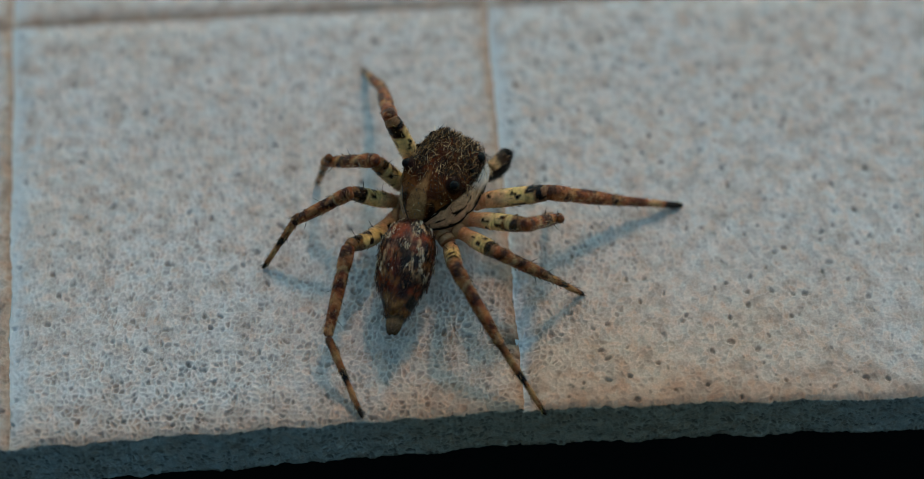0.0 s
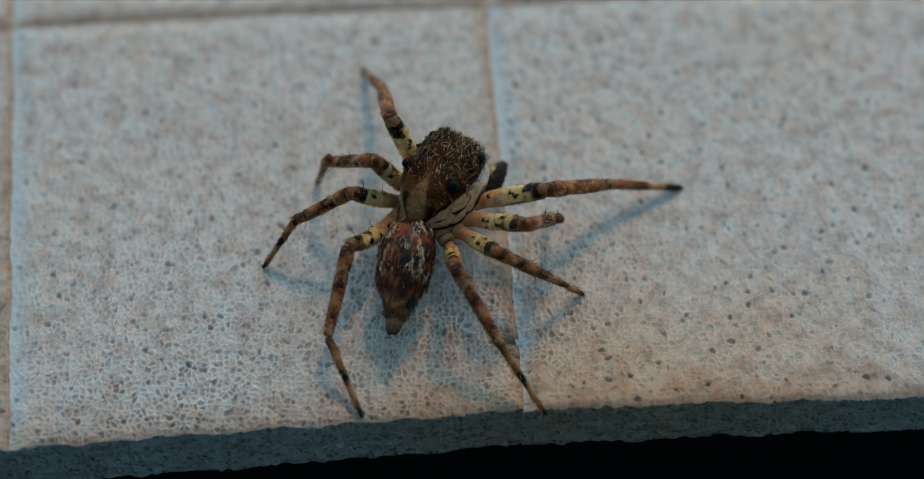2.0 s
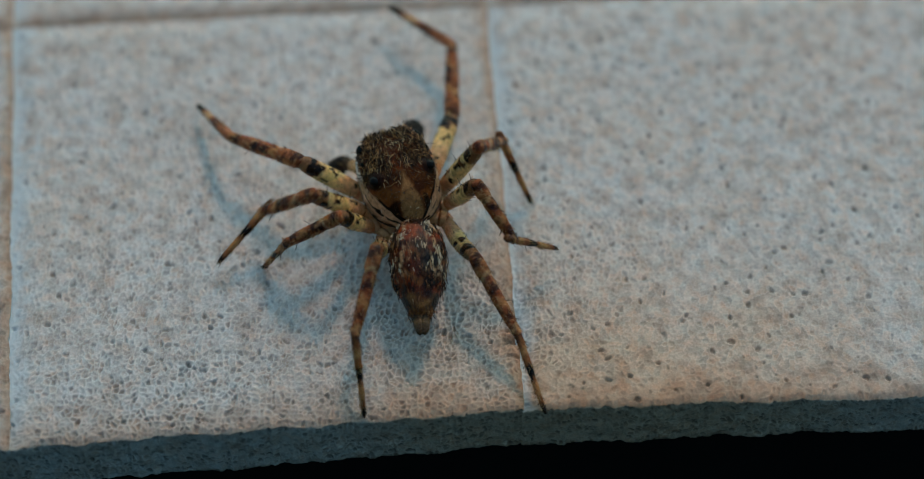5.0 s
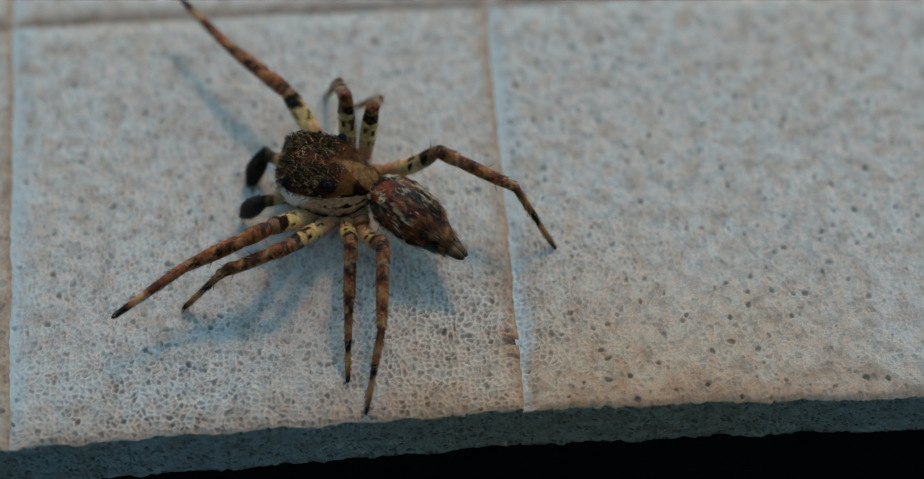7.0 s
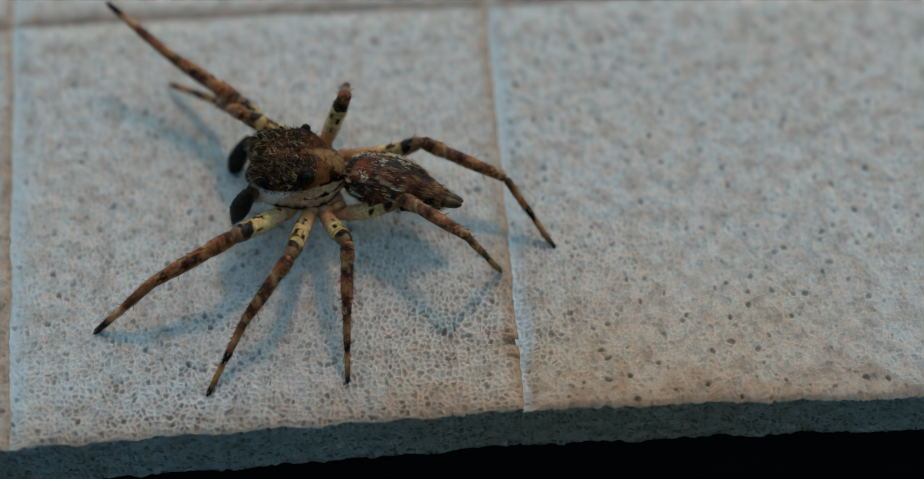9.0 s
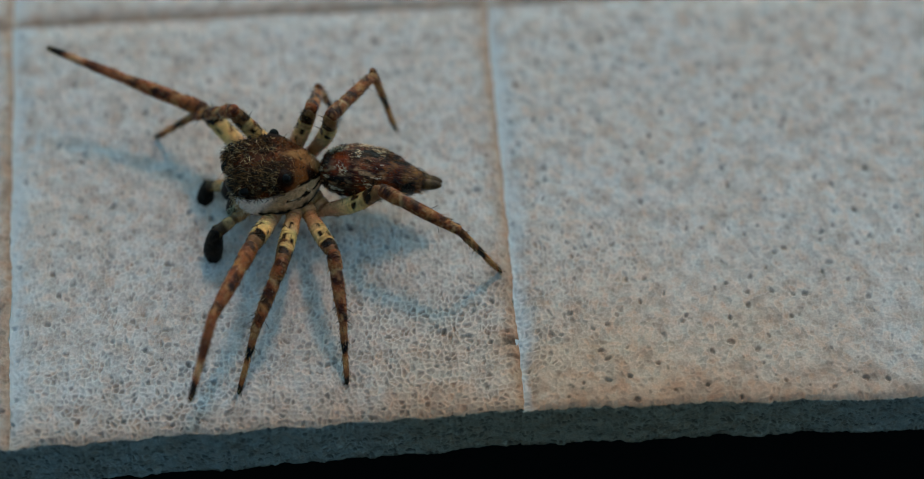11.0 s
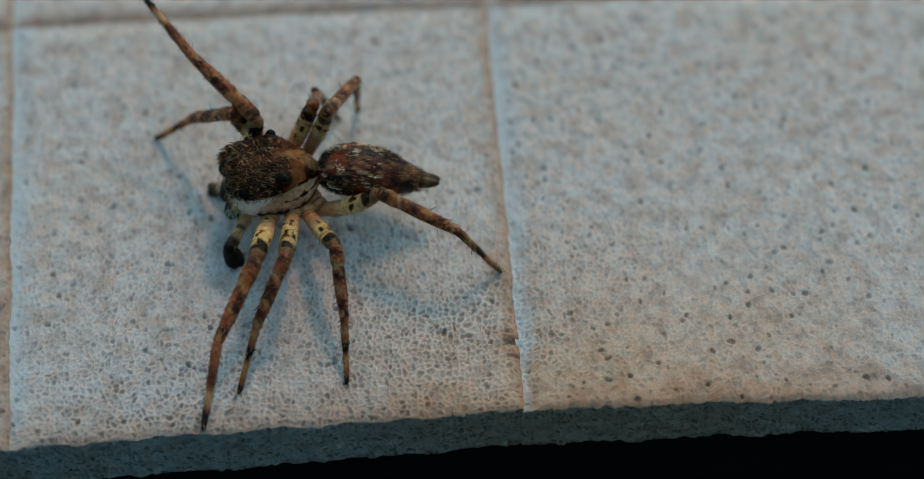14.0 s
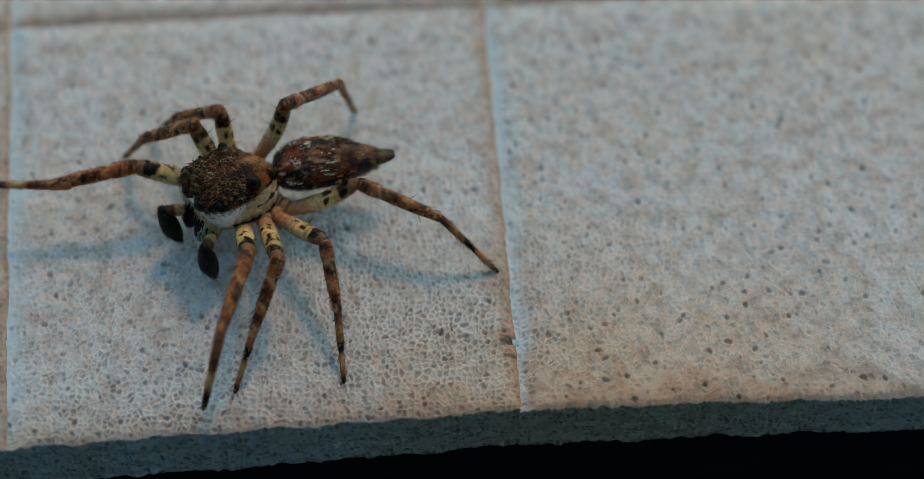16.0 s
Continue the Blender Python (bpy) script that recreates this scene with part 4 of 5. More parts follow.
RIGHT_LEG_1 = (
    [(0, 2.63, 0.34, 2.08, 4.73, 0.88, 0.84, 6.81, 1.25, -0.01), (0.5, 2.58, -0.13, 2.73, 4.76, 0.58, 1.45, 6.66, 1.19, 0), (1, 2.65, 0, 2.62, 4.76, 0.74, 1.2, 6.85, 1.34, 0), (1.5, 2.22, 1.13, 1, 4.83, 1.59, 0.44, 7.38, 1.72, 0.01), (2, 2.55, 0.19, 2.44, 4.57, 1.33, 1.06, 6.82, 1.9, 0.01), (2.2, 1.39, 0.38, 2.86, 3.37, 2.1, 2.05, 5.22, 3.37, 0.79), (2.5, 0.69, 2.95, 1.49, 0.93, 5.57, 0.85, 1.17, 7.98, 0.02), (3, 0.99, 2.99, 1.69, 2.24, 5.44, 1.71, 3.81, 7.48, 1.82), (3.5, 1.23, 2.52, 2.58, 2.72, 4.69, 2.12, 4.47, 6.44, 1.87)],
    [(4, 1.24, 2.85, 1.72, 2.9, 5.02, 1.73, 4.97, 6.53, 2.36), (4.2, 0.69, 2.72, 0.54, 2.67, 4.68, 1.5, 4.89, 5.97, 2.47)],
    [(4.6, 0.29, 3.26, 0.61, 2.57, 4.59, 1.28, 2.15, 6.78, 2.55), (4.9, 0.01, 3.61, 1.13, 0.63, 6.24, 1.51, -1.38, 7.84, 1.56), (5.2, -1.08, 4, 1.33, -1.88, 6.58, 0.93, -3.52, 8.48, 0.39), (5.6, -1.45, 4.05, 1.95, -2.05, 6.55, 1.06, -3.58, 8.5, 0.36), (5.9, -1.8, 3.93, 2.25, -2.45, 6.3, 1.08, -3.58, 8.5, 0.36), (6.3, -2.02, 3.82, 2.17, -2.83, 6.11, 0.96, -3.58, 8.5, 0.36), (6.5, -5.12, 3.92, 1.85, -7.86, 3.97, 1.46, -10.39, 4.33, 1.14), (7, -5.39, 4.24, 1.86, -7.31, 6.17, 1.61, -8.91, 8.18, 1.44), (7.5, -6.21, 3.95, 1.76, -8.81, 4.83, 1.67, -11.41, 5.42, 2.28)],
    [(8, -7.36, 3.05, 2.15, -9.18, 4.26, 0.57, -11.8, 4.52, 0.43), (8.5, -5.89, 4.56, 1.57, -8.44, 5.75, 2.05, -10.16, 7.66, 2.09), (9, -6.9, 4.06, 1.62, -9.13, 5.68, 1.82, -11.1, 7.27, 2.42)],
    [(9.4, -7.22, 3.85, 1.69, -9.42, 5.5, 2.32, -11.44, 6.98, 2.9), (9.8, -7.58, 3.65, 1.76, -9.97, 5.13, 2.48, -12.09, 6.43, 3.13), (10.2, -7.85, 3.5, 1.63, -10.3, 4.87, 2.25, -12.5, 6.09, 2.8), (10.7, -7.99, 3.48, 1.57, -10.31, 4.88, 2.2, -12.5, 6.08, 2.79), (11.1, -7.90, 3.67, 1.75, -10.38, 4.66, 1.80, -12.93, 5.59, 2.10), (11.4, -7.90, 3.67, 1.75, -10.38, 4.66, 1.80, -12.93, 5.59, 2.10), (11.5, -7.78, 3.73, 1.37, -10.26, 4.96, 1.9, -12.5, 6.08, 2.79), (12, -7.91, 3.67, 1.52, -10.34, 5, 1.83, -12.32, 6.6, 2.28), (12.5, -8.48, 2.19, 2, -10.92, 3.02, 1.41, -12.84, 4.32, 0.45), (13, -8.19, 3.34, 1.68, -10.62, 4.63, 1.62, -12.8, 5.99, 1.87)],
    [(13.5, -7.22, 2.95, 2.72, -9.37, 4.72, 2.66, -11.42, 6.56, 3.23), (14, -6.23, 2.47, 2.95, -8.19, 4.32, 3.57, -9.79, 6.32, 4.04), (14.5, -8.39, 2.45, 2.6, -11.01, 1.87, 2.18, -13.57, 1.58, 2), (15, -9.49, 1.28, 2.2, -11.77, 0.43, 1.45, -13.49, 0.1, 0.85), (15.5, -8.08, 2.59, 2.5, -10.67, 3.64, 2.5, -12.99, 5.13, 3), (16, -9.79, 1.32, 2.04, -12.34, 0.85, 1.72, -14.38, 1, 1.5)],
)
RIGHT_LEG_2 = (
    [(0, 1.94, -1.37, 2.91, 2.88, -0.25, 1.56, 2.55, 0.93, 0), (2, 1.94, -1.37, 2.91, 2.88, -0.25, 1.56, 2.55, 0.93, 0), (2.2, 1.92, -0.61, 2.56, 2.72, 0.64, 1.14, 1.79, -0.79, 0.01), (2.5, 1.29, -0.27, 3.17, 2.55, 0.55, 1.92, 2.55, 0.9, 0), (4.2, 1.29, -0.27, 3.17, 2.55, 0.55, 1.92, 2.55, 0.9, 0)],
    [(4.6, 0.95, 0.18, 3.21, 2.25, 1.2, 2, 2.55, 0.9, 0), (4.9, 0.69, 0.95, 3.19, 1.61, 1.91, 1.63, 2.47, 0.96, 0.03), (5.2, 0.02, 1.74, 3.21, 0.29, 3.49, 2.18, 0.68, 2.13, 0.7), (5.6, -1.09, 2.57, 3.12, -1.28, 3.98, 1.64, -2.88, 4.47, 0.47), (5.9, -1.96, 3.17, 2.83, -2.78, 4.34, 1.35, -4.04, 5.22, 0.01), (6.3, -2.29, 3.18, 2.94, -3.07, 4.31, 1.49, -4.04, 5.22, 0.01), (6.5, -2.92, 3.2, 3.07, -3.53, 4.65, 1.8, -4.16, 5.28, 0), (7, -3.53, 3.12, 3.14, -3.86, 4.57, 1.78, -4.31, 5.36, 0), (7.5, -4.14, 3.29, 2.87, -4.89, 4.71, 1.56, -5.71, 5.77, 0.01)],
    [(8, -7.14, 2.47, 2.4, -8.73, 2.78, 1.38, -10.01, 3.24, 0), (8.5, -6.3, 4.06, 1.77, -7.15, 5.73, 1, -8.74, 7.09, 1.33), (9, -6.73, 3.22, 2.08, -7.65, 4.58, 0.89, -9.2, 5.73, 0.17)],
    [(9.4, -6.72, 3.23, 2.2, -7.78, 4.53, 1.02, -9.2, 5.73, 0.17), (9.8, -6.85, 3.15, 2.31, -7.95, 4.39, 1.1, -9.2, 5.72, 0.18), (10.2, -6.8, 2.86, 2.73, -7.84, 3.9, 1.3, -9.31, 5.14, 0.61), (10.7, -6.81, 2.7, 2.95, -7.97, 3.7, 1.59, -9.52, 4.03, 0.3), (11.1, -6.96, 2.73, 2.94, -8.27, 3.5, 1.56, -9.58, 3.74, 0.01), (11.5, -6.97, 2.69, 2.88, -8.28, 3.45, 1.53, -9.58, 3.74, 0.01), (14, -6.97, 2.69, 2.88, -8.28, 3.45, 1.53, -9.58, 3.74, 0.01), (14.5, -7.2, 2.46, 2.93, -8.49, 3.33, 1.64, -9.58, 3.74, 0), (15, -7.76, 2.13, 3.09, -8.48, 3.11, 1.51, -9.58, 3.75, 0)],
    [(15.5, -7.76, 2.13, 3.09, -8.48, 3.11, 1.51, -9.58, 3.75, 0), (16, -8.01, 2.18, 2.99, -9.61, 2.52, 1.78, -10.43, 3.03, 0.01)],
)
RIGHT_LEG_3 = (
    [(0, 1.06, -2.21, 2.69, 2.54, -2.24, 1.44, 3.68, -1.98, 0), (2, 1.06, -2.21, 2.69, 2.54, -2.24, 1.44, 3.68, -1.98, 0), (2.2, 1.1, -1.61, 2.65, 2.49, -1.79, 1.35, 3.69, -1.99, 0), (2.5, 0.95, -1.15, 2.71, 2.37, -1.44, 1.31, 3.67, -1.99, 0.01), (4.2, 0.95, -1.15, 2.71, 2.37, -1.44, 1.31, 3.67, -1.99, 0.01)],
    [(4.6, 0.79, -0.84, 2.86, 2.22, -1.24, 1.48, 3.56, -1.82, 0.22), (4.9, 0.38, -0.12, 3.09, 1.43, -1.29, 1.81, 3.08, -1.11, 0.83), (5.2, 0.57, 0.24, 2.74, 1.9, -1.17, 2.18, 2.56, -0.34, 0.56), (5.6, 0.47, 0.93, 2.37, 1.94, -0.44, 2.11, 2.35, -0.04, 0.28), (5.9, 0.34, 1.29, 2.12, 1.88, -0.03, 2.14, 2.35, -0.04, 0.28), (6.3, 0.27, 1.46, 1.82, 1.81, 0.23, 2.1, 2.35, -0.04, 0.28), (6.5, -2.05, 1.69, 2.81, -1.76, 3.51, 1.93, -1.67, 5.17, 0.95), (7, -2.71, 2.8, 2.99, -2.61, 4.16, 1.53, -3.41, 4.96, 0), (7.5, -3.21, 2.71, 3.03, -3.22, 4.19, 1.73, -3.83, 4.49, 0)],
    [(8, -3.55, 3.03, 3.27, -3.59, 4.32, 1.81, -3.85, 4.49, 0), (9, -3.55, 3.03, 3.27, -3.59, 4.32, 1.81, -3.85, 4.49, 0)],
    [(9.4, -3.75, 2.85, 3.2, -3.64, 4.41, 1.91, -3.85, 4.49, 0), (9.8, -3.93, 2.8, 3.18, -3.8, 4.39, 1.93, -3.85, 4.48, 0.01), (10.2, -4.15, 2.76, 3.15, -4.01, 4.36, 1.92, -3.85, 4.47, 0), (10.7, -4.42, 2.72, 3.11, -4.27, 4.32, 1.88, -3.86, 4.47, 0), (11.1, -4.58, 2.7, 3.08, -4.41, 4.3, 1.84, -3.86, 4.47, 0), (11.5, -4.52, 2.81, 3.1, -4.45, 4.22, 1.73, -3.86, 4.47, 0), (14, -4.52, 2.81, 3.1, -4.45, 4.22, 1.73, -3.86, 4.47, 0), (14.5, -5.06, 2.68, 2.9, -4.66, 4.27, 1.73, -3.86, 4.46, 0.01), (15, -6.78, 2.72, 2.91, -7.96, 3.55, 1.52, -9.13, 3.65, 0.01)],
    [(15.5, -6.78, 2.72, 2.91, -7.96, 3.55, 1.52, -9.13, 3.65, 0.01), (16, -7.24, 2.8, 2.85, -8.68, 3.44, 1.61, -9.62, 3.83, 0)],
)
RIGHT_LEG_4 = (
    [(0, -0.24, -2.59, 2.64, 1.11, -4.55, 1.39, 2.48, -6.19, 0.01), (2, -0.24, -2.59, 2.64, 1.11, -4.55, 1.39, 2.48, -6.19, 0.01), (2.2, -0.07, -2.28, 2.57, 1.34, -4.25, 1.28, 2.48, -6.18, 0.01), (2.5, 0.12, -2.16, 2.74, 1.37, -4.14, 1.33, 2.47, -6.16, 0.01), (4.2, 0.12, -2.16, 2.74, 1.37, -4.14, 1.33, 2.47, -6.16, 0.01)],
    [(4.6, 0.3, -2.15, 2.51, 1.57, -4.17, 1.29, 2.47, -6.16, 0.01), (4.9, 0.37, -1.94, 2.17, 1.66, -4.08, 1.19, 2.47, -6.16, 0.01), (5.2, 0.29, -1.72, 1.72, 1.6, -3.97, 1.04, 2.47, -6.11, 0.03), (5.6, -0.09, -0.32, 3.08, 1.95, -1.64, 1.94, 2.64, -3.82, 0.86), (5.9, -0.59, 0.21, 3.37, 1.92, -0.31, 2.59, 2.8, -1.45, 0.51), (6.3, -0.53, 0.39, 3.16, 1.87, -0.08, 2.26, 2.88, -0.34, 0), (6.5, -0.58, 1.36, 2.73, 1.81, 0.46, 2.12, 2.86, -0.36, 0.01), (7, -0.74, 1.75, 2.24, 1.61, 0.61, 1.95, 2.86, -0.36, 0.01), (7.5, -1, 2.1, 2.07, 1.44, 1.14, 1.43, 2.86, -0.36, 0.01)],
    [(8, -1.24, 2.32, 1.91, 1.33, 1.4, 1.29, 2.84, -0.33, 0.01), (9, -1.24, 2.32, 1.91, 1.33, 1.4, 1.29, 2.84, -0.33, 0.01)],
    [(9.4, -1.49, 1.87, 1.64, 0.99, 1.04, 1.05, 2.84, -0.33, 0.01), (9.8, -1.65, 1.71, 1.55, 0.83, 0.89, 0.95, 2.84, -0.33, 0.01), (10.2, -1.87, 1.54, 1.45, 0.64, 0.75, 0.9, 2.78, -0.28, 0.04), (10.7, -3.45, 2.19, 3.45, -1.57, 3.4, 1.96, 0.15, 1.89, 0.89), (11.1, -4.02, 2.02, 3.63, -2.9, 4.32, 2.83, -2.52, 4.1, 0.34), (11.5, -4.05, 2.18, 3.68, -3.25, 4.27, 2.37, -3.28, 4.72, 0), (14, -4.05, 2.18, 3.68, -3.25, 4.27, 2.37, -3.28, 4.72, 0), (14.5, -4.38, 2.17, 3.56, -3.34, 4.25, 2.39, -3.28, 4.72, 0), (15, -4.84, 2.22, 3.48, -3.51, 4.15, 2.36, -3.27, 4.72, 0)],
    [(15.5, -4.84, 2.22, 3.48, -3.51, 4.15, 2.36, -3.27, 4.72, 0), (16, -5.26, 2.57, 3.47, -3.68, 4.2, 2.31, -3.25, 4.73, -0.01)],
)
LEFT_LEG_1 = (
    [(0, -2.16, 2.39, 3.07, -2.48, 4.58, 1.57, -3.14, 6.43, 0), (2, -2.16, 2.39, 3.07, -2.48, 4.58, 1.57, -3.14, 6.43, 0), (2.2, -2.55, 2.35, 3.06, -2.79, 4.57, 1.62, -3.14, 6.43, 0), (2.5, -3.64, 1.62, 2.52, -4.46, 4.06, 1.6, -5.42, 6.24, 0.64), (3, -3.58, 1.06, 2.67, -5.72, 2.69, 2.08, -8.02, 3.81, 1.68), (3.5, -4.12, 2.11, 1.96, -5.98, 3.69, 1.02, -7.88, 4.94, 0), (4, -4.21, 2.11, 1.95, -6.27, 3.68, 1.14, -8.58, 4.66, 0.55), (4.2, -4.16, 1.98, 1.89, -6.22, 3.65, 1.3, -8.24, 4.89, 0.3)],
    [(4.6, -4.39, 1.79, 2.09, -6.54, 3.34, 1.46, -8.24, 4.89, 0.3), (4.9, -4.79, 1.5, 2.17, -6.95, 3, 1.48, -8.24, 4.89, 0.3), (5.2, -4.91, 0.85, 2.65, -7.3, 1.95, 1.94, -8.52, 4.02, 1.03), (5.6, -4.53, 0.1, 3.13, -6.94, 0.82, 2.08, -9.48, 1.1, 2.36), (5.9, -4.88, -0.06, 3.08, -7.51, 0.2, 2.45, -9.99, -0.46, 2.22), (6.3, -4.66, -0.21, 3.01, -7.38, -0.02, 2.42, -10.02, -0.55, 2.21), (6.5, -6.06, -0.14, 1.73, -8.79, -0.66, 1.57, -11.35, -1.45, 1.36), (7, -5.73, -0.94, 2.11, -8.28, -2.21, 1.85, -10.36, -3.68, 1.40), (7.5, -6.7, -0.89, 1.47, -9.08, -2.25, 1.24, -11.03, -3.37, 0.01)],
    [(8, -6.83, -1.19, 1.97, -9.2, -2.43, 1.41, -11.04, -3.37, 0), (9, -6.83, -1.19, 1.97, -9.2, -2.43, 1.41, -11.04, -3.37, 0)],
    [(9.4, -6.8, -1.21, 2.05, -9.09, -2.58, 1.48, -11.04, -3.37, 0), (9.8, -6.77, -1.39, 2.02, -8.96, -2.92, 1.45, -11.04, -3.37, 0), (10.2, -6.52, -1.56, 2.29, -8.31, -3.59, 1.95, -10.5, -3.9, 0.65), (10.7, -6.1, -1.48, 2.73, -7.41, -3.86, 2.8, -8.7, -5.69, 1.52), (11.1, -6.23, -1.84, 2.33, -7.24, -4.37, 2.4, -7.84, -6.54, 1.17), (11.5, -6.19, -1.87, 2.14, -7.06, -4.4, 2.41, -7.84, -6.55, 1.16), (12, -6.64, -2.39, 0.98, -7.69, -4.94, 0.45, -7.96, -7.42, 1.02), (12.5, -6.2, -2.06, 1.96, -7.19, -4.54, 1.42, -7.6, -6.87, 0.23), (13, -5.85, -1.83, 2.22, -5.96, -4.38, 3.04, -6.45, -5.4, 0.73)],
    [(13.5, -6.56, -2.38, 1, -7.6, -4.92, 0.65, -7.89, -7.44, 1.05), (14, -6.11, -2.03, 2.06, -7.2, -4.44, 1.26, -7.61, -6.78, 0.08), (14.5, -6.53, -1.93, 1.94, -7.53, -4.38, 2.42, -8.54, -5.99, 0.69), (15, -6.76, -3.00, 1.75, -7.91, -5.45, 0.95, -8.44, -8.04, 0.40), (15.5, -6.13, -2.19, 2.34, -6.24, -4.77, 3.05, -6.44, -6.01, 0.8), (16, -6.24, -2.14, 2.55, -6.93, -4.72, 2.37, -7.51, -6.25, 0.4)],
)
LEFT_LEG_2 = (
    [(0, -2.64, 0.79, 3.12, -4.1, 1.55, 1.92, -4.49, 2.05, 0), (2, -2.64, 0.79, 3.12, -4.1, 1.55, 1.92, -4.49, 2.05, 0), (2.2, -2.93, 0.51, 3.08, -3.98, 1.82, 1.93, -4.49, 2.05, 0), (2.5, -3.72, 0.01, 3.11, -4.37, 1.38, 1.84, -4.49, 2.02, 0), (4.2, -3.72, 0.01, 3.11, -4.37, 1.38, 1.84, -4.49, 2.02, 0)],
    [(4.6, -3.66, -0.2, 3.09, -4.65, 1.48, 2.44, -5.24, 1.16, 0.51), (4.9, -4.17, -0.13, 2.98, -5.54, 0.67, 1.68, -6.83, -0.69, 0.86), (5.2, -5.1, -0.48, 2.15, -6.77, -1.13, 1.16, -8.17, -2.24, 0.18), (5.6, -5.33, -0.81, 2.05, -7.04, -1.47, 1.12, -8.41, -2.51, 0.01), (5.9, -5.31, -1.05, 2.18, -7.05, -1.62, 1.26, -8.41, -2.51, 0.01), (6.3, -5.11, -1.18, 2.2, -7.03, -1.79, 1.42, -8.41, -2.51, 0.01), (6.5, -5.06, -1.25, 1.79, -6.99, -1.85, 1.33, -8.41, -2.51, 0.01), (7, -5.22, -1.56, 1.96, -7.14, -2.2, 1.57, -8.42, -2.51, 0.01), (7.5, -5.51, -1.5, 1.58, -7.17, -2.56, 1.65, -8.41, -2.52, 0.01)],
    [(8, -4.9, -1.89, 2.19, -6.33, -3.29, 1.23, -7.27, -4.81, 0.01), (8.5, -5.11, -1.97, 2.07, -6.46, -3.65, 1.13, -7.55, -5.55, 0.01), (9, -5.11, -1.97, 2.07, -6.46, -3.65, 1.13, -7.55, -5.55, 0.01)],
    [(9.4, -5.57, -2.01, 1.07, -6.5, -3.82, 0.69, -7.44, -5.55, 0.12), (9.8, -5.38, -2.06, 1.72, -6.28, -3.81, 1.13, -7.03, -5.51, 0.28), (10.2, -5.35, -2.08, 1.86, -6.16, -3.81, 1.12, -6.67, -5.48, 0.06), (10.7, -5.36, -2.11, 1.93, -6.1, -3.84, 1.11, -6.62, -5.48, 0.01), (11.1, -5.36, -2.11, 1.93, -6.1, -3.84, 1.11, -6.62, -5.48, 0.01), (11.5, -5.23, -2.03, 2.16, -6.07, -3.75, 1.14, -6.62, -5.48, 0.01), (14, -5.23, -2.03, 2.16, -6.07, -3.75, 1.14, -6.62, -5.48, 0.01), (14.5, -5.23, -2.01, 2.08, -6.07, -3.73, 1.11, -6.62, -5.48, 0.01), (15, -5.37, -2.16, 2.34, -6.15, -3.8, 1.21, -6.63, -5.48, 0.01)],
    [(15.5, -5.37, -2.16, 2.34, -6.15, -3.8, 1.21, -6.63, -5.48, 0.01), (16, -5.35, -2.18, 2.23, -6.04, -3.85, 1.16, -6.65, -5.46, 0.01)],
)
